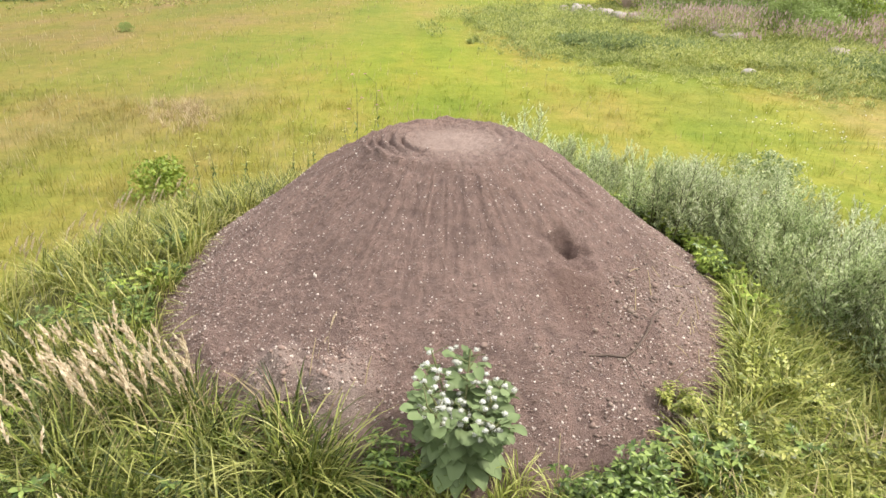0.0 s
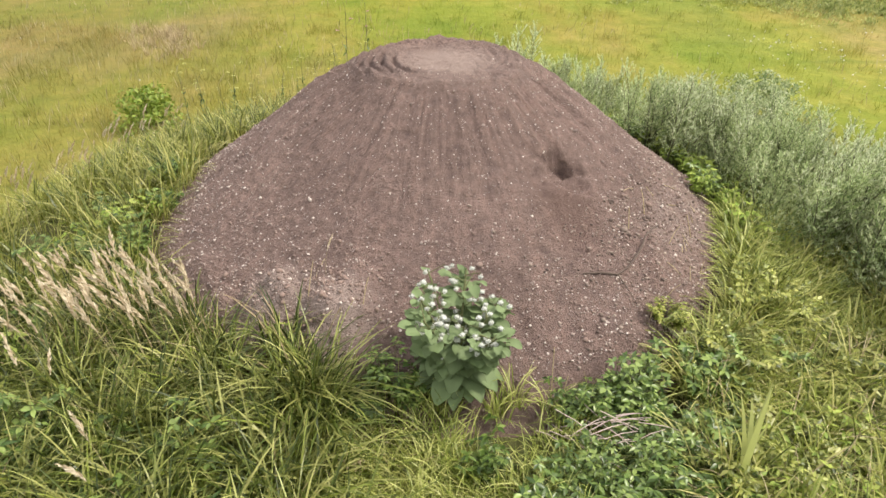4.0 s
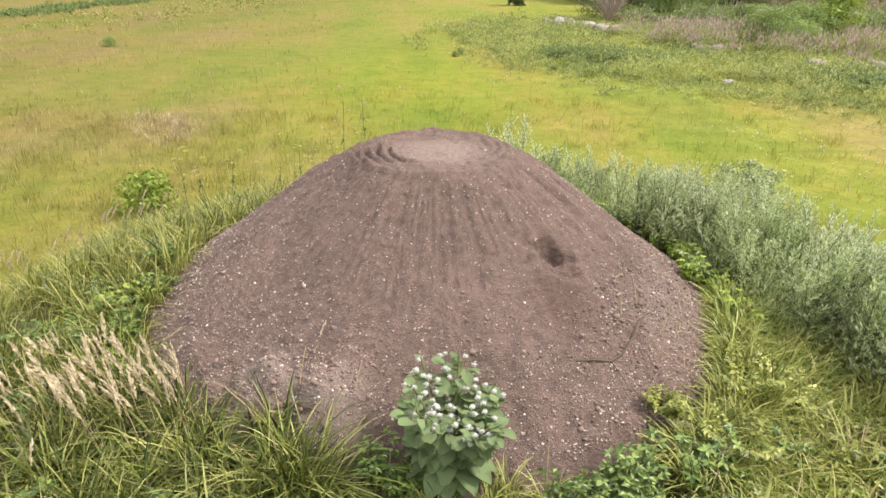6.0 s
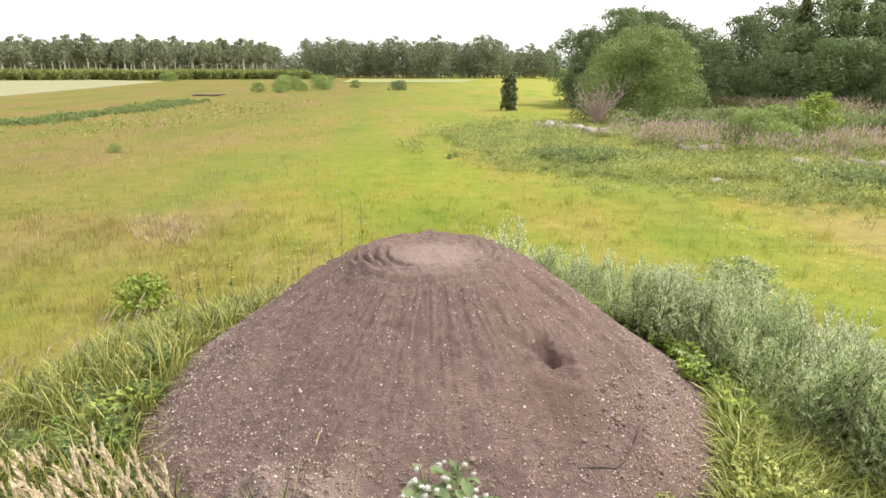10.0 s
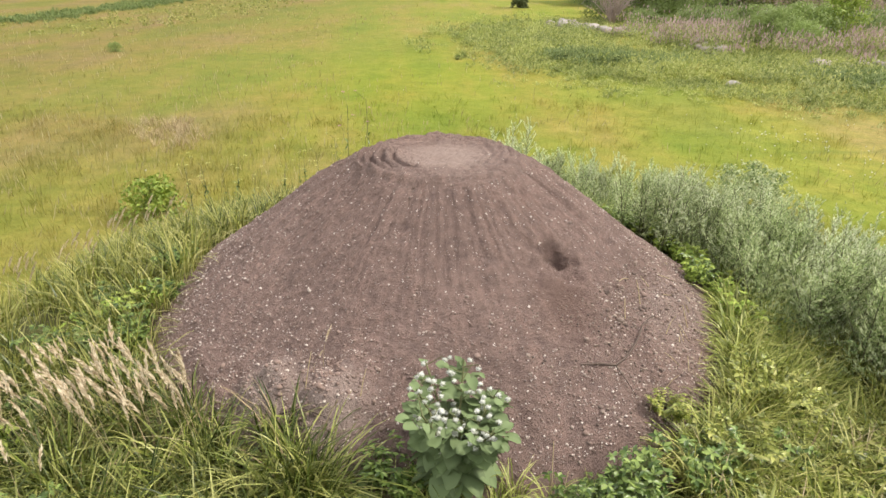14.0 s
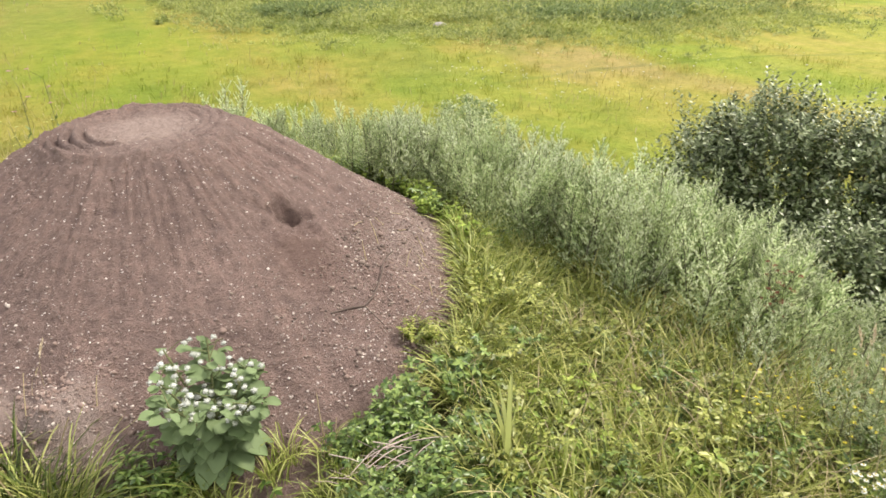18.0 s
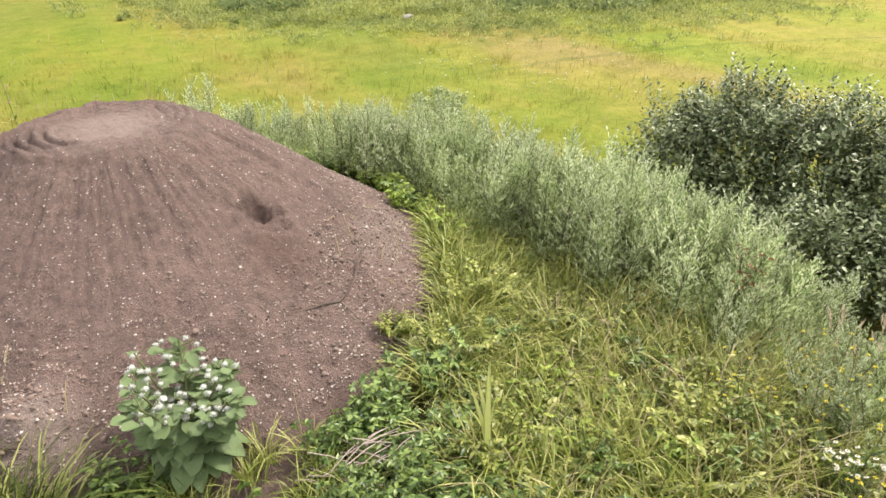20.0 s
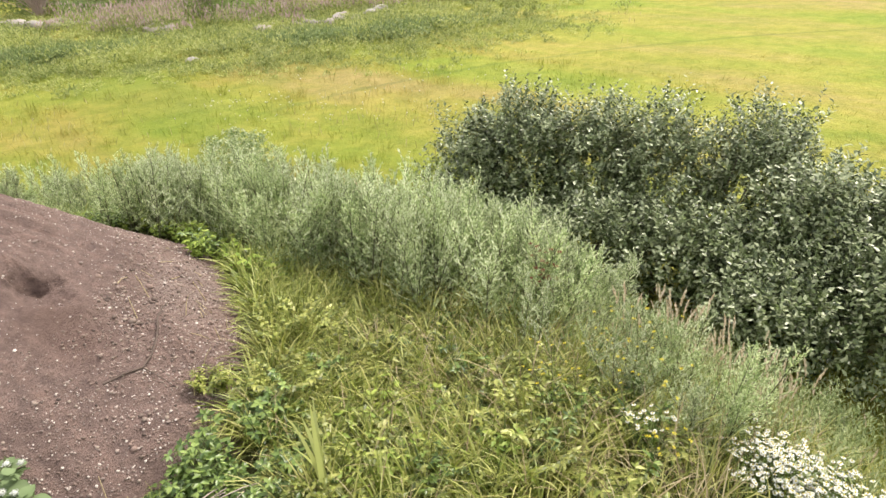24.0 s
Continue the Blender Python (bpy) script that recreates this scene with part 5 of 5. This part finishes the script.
settle(crown_tree(229, "belt_shrub", "small dark green shrub behind the mugwort", "shrub", "", 1.05, 1.3, m_mug_green, m_bark, 0.04, 0.05, 3600, 0.06, 12), 5.2, 11.0, 0, 1.02)


def dead_shrub():
    ob = thing("dead_shrub", 11.4, 49.4, ground_z(11.4, 49.4) - 0.03, "bare dead shrub with pale pinkish twigs", "shrub")
    q = Pile()
    for k in range(46):
        p = Pile()
        a, reach, h = rng.uniform(0, 6.28), rng.uniform(0.3, 2.6), rng.uniform(1.4, 3.1)
        t = np.linspace(0, 1, 5)
        path = np.stack([math.cos(a) * reach * t ** 1.2, math.sin(a) * reach * t ** 1.2, h * t ** 0.8], -1) + rng.normal(0, 0.04, (5, 3)) * t[:, None]
        p.tube(path, 0.032 * (1.1 - t), 4)
        p.put("branch", [m_dead], ob)
        for _ in range(9):
            b = path[rng.integers(1, 5)]
            e = b + spread(1)[0] * 0.45 + np.array([0, 0, 0.35])
            q.tube(np.stack([b, e]), [0.016, 0.008], 3)
    q.put("twig_mass", [m_dead], ob)["kind"] = "stuff"


dead_shrub()

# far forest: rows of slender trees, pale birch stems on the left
birch = [crown_tree(230 + k, "birch_tree", "slender birch with pale stem at the forest edge", "tree", "far forest", h, w, m_hazed_birch, m_white_bark, 0.5, 0.45, 1500, 0.5, 12, "birch")
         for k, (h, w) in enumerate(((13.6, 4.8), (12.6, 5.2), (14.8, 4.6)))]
broad = [crown_tree(240 + k, "forest_tree", "green deciduous tree at the forest edge", "tree", "far forest", h, w, m_hazed_forest, m_bark, 0.5, 0.06, 2200, 0.5, 16)
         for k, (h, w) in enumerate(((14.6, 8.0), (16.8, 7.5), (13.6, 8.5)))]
dark = crown_tree(245, "far_spruce", "dark spruce in the far forest", "tree", "far forest", 16.0, 5.5, m_fir, m_bark, 0.4, 0.05, 800, 0.8, 16, "cone")
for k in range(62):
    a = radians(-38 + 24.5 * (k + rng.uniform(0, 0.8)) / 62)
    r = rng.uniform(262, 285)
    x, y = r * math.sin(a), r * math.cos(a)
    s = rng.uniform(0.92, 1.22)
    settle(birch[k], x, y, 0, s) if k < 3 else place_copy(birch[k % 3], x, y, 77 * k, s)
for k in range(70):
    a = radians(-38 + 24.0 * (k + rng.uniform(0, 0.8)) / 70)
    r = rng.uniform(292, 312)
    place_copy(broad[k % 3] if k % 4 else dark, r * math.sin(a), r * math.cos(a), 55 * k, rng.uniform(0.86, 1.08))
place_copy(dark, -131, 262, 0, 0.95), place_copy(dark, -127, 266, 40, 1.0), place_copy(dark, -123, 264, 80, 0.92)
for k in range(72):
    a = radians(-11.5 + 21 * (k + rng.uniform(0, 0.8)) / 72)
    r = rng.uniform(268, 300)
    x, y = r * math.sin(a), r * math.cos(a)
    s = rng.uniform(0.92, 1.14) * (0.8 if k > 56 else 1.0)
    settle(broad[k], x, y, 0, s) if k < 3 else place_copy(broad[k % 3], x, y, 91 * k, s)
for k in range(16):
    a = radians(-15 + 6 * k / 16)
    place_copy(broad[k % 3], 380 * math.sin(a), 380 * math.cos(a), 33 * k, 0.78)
settle(dark, 20, 330, 0, 0.9)
weed_bank("young_hedge", "long low row of young green trees", [m_far_leaf], along([(-190, 148), (-115, 199), (-66, 232), (-50, 238)], 900, 2.0, (0.8, 1.1)), 2.6, 0.7)

# strips of pale crop beyond the meadow
m_crop = plain_mat("ripe_crop", (0.205, 0.21, 0.095), (0.25, 0.245, 0.125), 0.3, 0.9)
m_crop_green = plain_mat("green_crop", (0.18, 0.215, 0.06), (0.23, 0.26, 0.085), 0.3, 0.9)


def field(label, corners, mat):
    bm = bmesh.new()
    low = [bm.verts.new((x, y, -BANK - 0.3)) for x, y in corners]
    top = [bm.verts.new((x, y, -BANK + 0.16)) for x, y in corners]
    bm.faces.new(top)
    for k in range(len(corners)):
        j = (k + 1) % len(corners)
        bm.faces.new((low[k], low[j], top[j], top[k]))
    return tagged(link_mesh("crop_field", bm, mat, flat=True), label, "field", kind="structure")


field("pale ripe crop field beyond the meadow", [(-61, 92), (-77, 185), (-105, 203), (-185, 150), (-150, 80)], m_crop)
field("light green crop strip before the far forest", [(-28, 186), (4, 186), (12, 235), (-32, 235)], m_crop_green)


def log_pile():
    ob = thing("log_pile", -34.3, 98, ground_z(-34.3, 98), "small pile of pale logs in the meadow", "logs")
    for k in range(7):
        p = Pile()
        z = 0.16 + 0.26 * (k // 4)
        p.tube([(-1.6 + rng.normal(0, 0.5), 0.2 * (k % 4) - 0.5, z * 0.55), (1.6 + rng.normal(0, 0.5), 0.2 * (k % 4) - 0.4, z * 0.55)], [0.09, 0.07], 8)
        p.put("log", [m_bark], ob)


log_pile()

# ---- stones on the mound
m_pebble, pn, pl, pb = nodes("pebble", 0.85)
p_r = pn.new("ShaderNodeObjectInfo").outputs["Random"]
p_i = pn.new("ShaderNodeNewGeometry").outputs["Random Per Island"]
p_f = maths(pn, pl, "FRACT", maths(pn, pl, "ADD", p_r, p_i))
p_c = ramp(pn, pl, p_f, ((0.0, (0.22, 0.165, 0.145)), (0.5, (0.34, 0.27, 0.235)), (0.72, (0.48, 0.395, 0.35)), (1.0, (0.76, 0.68, 0.62))))
p_n = noise_tex(pn, pl, 90, 4, 0.6, position(pn))
pl.new(mix(pn, pl, 0.4, p_c, ramp(pn, pl, p_n, ((0.3, (0.6, 0.6, 0.6)), (0.7, (1.1, 1.1, 1.1)))), "MULTIPLY"), pb.inputs["Base Color"])


def heap_spot(front=True):
    while True:
        a = rng.uniform(-1.75, 1.75) if front else rng.uniform(0, 6.28)
        r = 2.25 * math.sqrt(rng.uniform(0.02, 1.0))
        x, y = HEAP[0] + r * math.sin(a), HEAP[1] - r * math.cos(a)
        down, off = dent_axes(x, y)
        if -0.1 < down < 0.62 and abs(off) < 0.22 and rng.random() < 0.8:
            continue                    # the freshly slid soil holds few stones
        if r > 0.66 or rng.random() < 0.35:
            return x, y, r


pebble_meshes = []
for k in range(5):
    bm = bmesh.new()
    bmesh.ops.create_icosphere(bm, subdivisions=1, radius=1.0)
    for v in bm.verts:
        v.co *= 1 + 0.35 * noise.noise(v.co * 1.3 + Vector((k * 7.0, 0, 0)))
        v.co.z *= 0.7
    me = bpy.data.meshes.new("stone")
    bm.to_mesh(me)
    bm.free()
    me.materials.append(m_pebble)
    pebble_meshes.append(me)
for k in range(300):
    x, y, r = heap_spot()
    s = 0.0070 * math.exp(rng.normal(0, 0.35))
    ob = new("stone", pebble_meshes[k % 5])
    ob.parent = heap
    ob.location = (x, y, heap_relief(x, y) + s * 0.25)
    ob.rotation_euler = (rng.normal(0, 0.5), rng.normal(0, 0.5), rng.uniform(0, 6))
    ob.scale = (s, s * rng.uniform(0.7, 1.0), s)
grit_pile = Pile()
for k in range(15000):
    x, y, r = heap_spot()
    low = smooth(1.2, 2.1, r)
    if rng.random() > 0.5 + 0.5 * low:
        continue
    s = (0.0037 + 0.0008 * low) * math.exp(rng.normal(0, 0.35))
    grit_pile.ball((x, y, heap_relief(x, y) + s * 0.2), s, 0.75, 0, 0.28)
rubble = Pile()
for k in range(1500):
    a, r = rng.normal(0.95, 0.30), rng.uniform(1.5, 2.35)
    x, y = HEAP[0] + r * math.sin(a), HEAP[1] - r * math.cos(a)
    s = 0.0065 * math.exp(rng.normal(0, 0.4))
    rubble.ball((x, y, heap_relief(x, y) + s * 0.2), s, 0.7, 0, 0.28)
m_rubble = leaf_mat("rubble", (0.10, 0.073, 0.062), (0.21, 0.152, 0.13), (0.40, 0.32, 0.27), 0.9, 0.0, False)
rubble.put("rubble", [m_rubble], heap)["kind"] = "stuff"
gravel = grit_pile.put("gravel", [m_pebble], heap)
gravel["kind"] = "stuff"
clod_pile = Pile()
for k in range(9000):
    x, y, r = heap_spot()
    if r < 0.7 or rng.random() > 0.45 + 0.55 * smooth(1.0, 1.8, r):
        continue
    s = 0.0042 * math.exp(rng.normal(0, 0.4))
    clod_pile.ball((x, y, heap_relief(x, y) + s * 0.1), s, 0.7, 0, 0.2)
# rubble gathered along the right-hand toe
for k in range(700):
    a, r = rng.normal(0.95, 0.28), rng.uniform(1.55, 2.35)
    x, y = HEAP[0] + r * math.sin(a), HEAP[1] - r * math.cos(a)
    s = 0.0065 * math.exp(rng.normal(0, 0.4))
    clod_pile.ball((x, y, heap_relief(x, y) + s * 0.15), s, 0.75, 0, 0.25)
for k in range(520):
    x, y = (rng.normal(-0.9, 0.35), rng.normal(3.15, 0.14)) if k < 380 else (rng.normal(1.58, 0.18), rng.normal(4.18, 0.20))
    s = 0.0085 * math.exp(rng.normal(0, 0.4))
    clod_pile.ball((x, y, heap_relief(x, y) + s * 0.15), s, 0.75, 0, 0.25)
m_clod = plain_mat("dry_clod", (0.13, 0.092, 0.079), (0.25, 0.178, 0.15), 45, 0.95, 0.5)
clods = clod_pile.put("crumbled_soil", [m_clod], heap)
clods["kind"] = "stuff"


# ---- twigs and stalks lying on the mound
def twig(points, r, label, mat=None):
    x0, y0 = points[0][:2]
    z0 = heap_relief(x0, y0)
    p = Pile()
    path = np.array([(x - x0, y - y0, heap_relief(x, y) + dz - z0) for x, y, dz in points])
    p.tube(path, np.linspace(r, r * 0.7, len(path)), 6)
    ob = p.put("twig", [mat or m_twig])
    ob.location = (x0, y0, z0)
    return tagged(ob, label, "twig")


twig([(0.74, 3.34, 0.0), (0.86, 3.36, 0.012), (0.97, 3.39, 0.012), (1.05, 3.46, 0.02), (1.12, 3.55, 0.03), (1.17, 3.63, 0.03), (1.20, 3.70, 0.04), (1.27, 3.80, 0.05), (1.32, 3.84, 0.06)], 0.0075, "crooked dark twig lying on the soil")
twig([(0.97, 3.39, 0.01), (1.03, 3.30, 0.03), (1.08, 3.26, 0.0)], 0.004, "short side twig broken on the soil")
twig([(-1.02, 3.06, 0.0), (-0.88, 3.02, 0.03), (-0.74, 2.96, 0.005)], 0.006, "short dark twig among the clods")
twig([(-0.62, 2.70, 0.0), (-0.50, 2.74, 0.03), (-0.36, 2.78, 0.02)], 0.005, "dry reddish stalk lying on soil")
for x, y, a, L in ((-0.88, 3.12, 1.3, 0.20), (-0.95, 3.05, 0.9, 0.12), (0.50, 2.66, 1.5, 0.24), (0.55, 2.62, 1.2, 0.16), (-0.75, 2.92, 0.3, 0.16), (1.62, 3.72, 1.1, 0.1), (1.52, 3.62, 1.7, 0.08), (1.55, 3.5, 0.5, 0.1), (1.25, 3.95, 1.9, 0.14), (1.4, 3.8, 0.8, 0.16), (1.1, 3.75, 1.6, 0.12), (1.62, 4.0, 2.2, 0.12), (1.3, 3.4, 0.3, 0.14), (1.15, 3.2, 1.0, 0.16), (-0.55, 3.05, 1.2, 0.14)):
    twig([(x, y, 0.0), (x + 0.3 * L * math.cos(a), y + 0.3 * L * math.sin(a), 0.5 * L), (x + 0.6 * L * math.cos(a), y + 0.5 * L * math.sin(a), 0.85 * L)], 0.0035, "thin dry stalk standing in the soil", m_straw)


for _ in range(16):
    x, y, a, L = rng.normal(1.50, 0.17), rng.normal(4.08, 0.22), rng.uniform(0, 3.1), rng.uniform(0.05, 0.12)
    twig([(x, y, 0.004), (x + 0.5 * L * math.cos(a), y + 0.5 * L * math.sin(a), 0.012), (x + L * math.cos(a), y + L * math.sin(a), 0.006)], 0.003, "pale dry straw lying on the rubble", m_straw)


# ---- flowers
def chamomile(seed):
    global rng
    keep, rng = rng, np.random.default_rng(seed)
    ob = thing("chamomile", 0, 0, 0, "bushy chamomile with many white daisy flowers", "flower", "chamomile on the bank")
    st, lf = Pile(), Pile()
    for s in range(30):
        a, reach, H = rng.uniform(0, 6.28), rng.uniform(0.02, 0.2), rng.uniform(0.36, 0.50)
        t = np.linspace(0, 1, 5)
        path = np.stack([math.cos(a) * reach * t, math.sin(a) * reach * t, H * t], -1)
        st.tube(path, 0.0022 * (1.1 - 0.5 * t), 3)
        m = 22
        u = rng.uniform(0.1, 0.9, m)
        b = np.stack([np.interp(u, t, path[:, i]) for i in range(3)], -1)
        lf.chips(b, spread(m) + np.array([0, 0, 0.3]), spread(m), 0.05, 0.008)
        f = Pile()
        c = path[-1]
        k = 13
        an = np.arange(k) * 2 * np.pi / k
        nod = rng.normal(0, 0.25, 2)
        way = np.stack([np.cos(an), np.sin(an), -0.1 + nod[0] * np.cos(an) + nod[1] * np.sin(an)], -1)
        f.chips(np.repeat(c[None], k, 0), way, np.repeat([[0, 0, 1.0]], k, 0), 0.0155, 0.009, 0)
        f.ball(c + np.array([0, 0, 0.003]), 0.0058, 0.6, 1)
        f.put("flower", [m_white_petal, m_yellow_petal], ob)
    st.put("stem", [m_stem], ob)["kind"] = "stuff"
    lf.put("foliage", [m_herb], ob)["kind"] = "stuff"
    rng = keep
    return ob


cham = [chamomile(300 + k) for k in range(3)]
plant_out(cham, [(3.10 + 0.34 * math.cos(a) * r + 0.1 * math.sin(a) * r, 0.42 + 0.36 * math.sin(a) * r) for a, r in zip(rng.uniform(0, 6.28, 40), rng.random(40) ** 0.6)] + [(2.74, 1.16)], (0.72, 1.0), 7)


def wild_flower(seed, name, label, group, height, mat, heads, size, umbel=False):
    global rng
    keep, rng = rng, np.random.default_rng(seed)
    ob = thing(name, 0, 0, 0, label, "flower", group)
    st = Pile()
    t = np.linspace(0, 1, 5)
    path = np.stack([rng.normal(0, 0.04) * t ** 2, rng.normal(0, 0.04) * t ** 2, height * t], -1)
    st.tube(path, 0.004 * (1.1 - 0.5 * t), 4)
    for k in range(heads):
        u = 0.6 + 0.4 * (k + 1) / heads
        b = np.array([np.interp(u, t, path[:, i]) for i in range(3)])
        a = k * 2.4
        e = b + np.array([math.cos(a), math.sin(a), 1.1]) * rng.uniform(0.04, 0.11)
        st.tube(np.stack([b, e]), [0.002, 0.0015], 3)
        f = Pile()
        m = 26 if umbel else 12
        d = spread(m)
        d[:, 2] = np.abs(d[:, 2]) * 0.25
        f.chips(e + d * size * (0.9 if umbel else 0.2), d + np.array([0, 0, 0.2]), np.repeat([[0, 0, 1.0]], m, 0), size * (0.45 if umbel else 1.0), size * 0.45)
        f.put("flower_head", [mat], ob)
    m = 24
    u = rng.uniform(0.05, 0.7, m)
    lf = Pile()
    b = np.stack([np.interp(u, t, path[:, i]) for i in range(3)], -1)
    w = spread(m) + np.array([0, 0, 0.25])
    lf.leaves(b, w, spread(m) * 0.4 + np.array([0, 0, 1.0]), rng.uniform(0.05, 0.10, m), 0.02)
    lf.put("foliage", [m_herb], ob)
    st.put("stem", [m_stem], ob)
    rng = keep
    return ob


m_umbel = leaf_mat("yellowish_umbel", (0.46, 0.50, 0.16), (0.58, 0.60, 0.22), (0.72, 0.72, 0.38), 0.6, 0.25, False)
umb = [wild_flower(320 + k, "hogweed", "tall stem with yellowish-green umbel flowers", "umbels behind the mound", h, m_umbel, 4, 0.022, True) for k, h in enumerate((0.9, 1.1))]
plant_out(umb, scatter(16, -3.0, -0.9, 6.4, 8.6), (0.6, 0.95), 5)
ylw = [wild_flower(330 + k, "yellow_flower", "weed with small bright yellow flowers", "yellow flowers", h, m_yellow_petal, 6, 0.011) for k, h in enumerate((0.5, 0.65))]
plant_out(ylw, scatter(12, 2.5, 3.4, 1.0, 1.8) + [(1.15, 7.5), (-1.35, 7.2), (-1.5, 7.6)], (0.8, 1.15), 6)
thistle = wild_flower(340, "thistle", "slender thistle with pink flower head", "thistles", 1.25, m_pink, 3, 0.022)
plant_out([thistle], [(-1.25, 7.3), (-1.0, 7.8)], (0.95, 1.1), 3)
dock = wild_flower(345, "rusty_dock", "dock stalk with rusty red seed plume", "dock", 0.95, m_rust, 14, 0.022)
plant_out([dock], [(3.27, 2.30), (3.34, 2.34)], (0.76, 0.84), 4)


# broad pale leaf of an iris-like plant, and a heap of pale dead twigs
m_flag = leaf_mat("sword_leaf", (0.34, 0.40, 0.10), (0.46, 0.50, 0.16), (0.58, 0.58, 0.24), 0.45, 0.3)


def flag_leaves():
    x, y = 1.36, 2.16
    ob = thing("flag_plant", x, y, surface_z(x, y) - 0.02, "clump of long sword-shaped pale green leaves", "plant")
    for k in range(7):
        p = Pile()
        p.ribbons(np.array([[rng.normal(0, 0.03), rng.normal(0, 0.03), 0]]), np.array([rng.uniform(0.46, 0.64) if k else 0.76]), np.array([1.0 + (k - 3) * 0.55 if k else 1.0]), np.array([rng.uniform(0.15, 0.7) if k else 0.05]), np.array([0.030]), np.array([0.2]))
        p.put("leaf", [m_flag], ob)


flag_leaves()


def dead_stalks():
    x, y = 0.78, 2.38
    ob = thing("dead_stalk_tangle", x, y, surface_z(x, y), "tangle of pale dead stalks lying in herbs", "stalks")
    for k in range(40):
        p = Pile()
        b = np.array([rng.normal(0, 0.14), rng.normal(0, 0.06), rng.uniform(0.1, 0.24)])
        d = np.array([1, rng.normal(0, 0.5), rng.normal(-0.1, 0.2)]) * rng.uniform(0.05, 0.13)
        p.tube(np.stack([b - d, b + np.array([0, 0, 0.012]), b + d]), [0.003, 0.003, 0.002], 3)
        p.put("stalk", [m_dead], ob)


dead_stalks()

# white flowers far out in the meadow
specks = Pile()
for x0, y0, n, sx, sy in ((8.1, 15.9, 70, 0.9, 1.3), (9.5, 13.5, 30, 1.2, 1.2), (13.5, 14, 50, 2.0, 1.2), (-3.5, 20, 20, 5, 6), (6, 20, 20, 4, 4)):
    for _ in range(n):
        x, y = rng.normal(x0, sx), rng.normal(y0, sy)
        z = ground_z(x, y) + rng.uniform(0.12, 0.26)
        specks.ball((x, y, z), rng.uniform(0.010, 0.022), 0.5, 0, 0.2)
        specks.tube([(x, y, z - 0.40), (x, y, z)], [0.002, 0.0015], 3, 1)
tagged(specks.put("white_meadow_flowers", [m_white_petal, m_stem]), "scattered white flowers in the meadow", "flowers", kind="stuff")
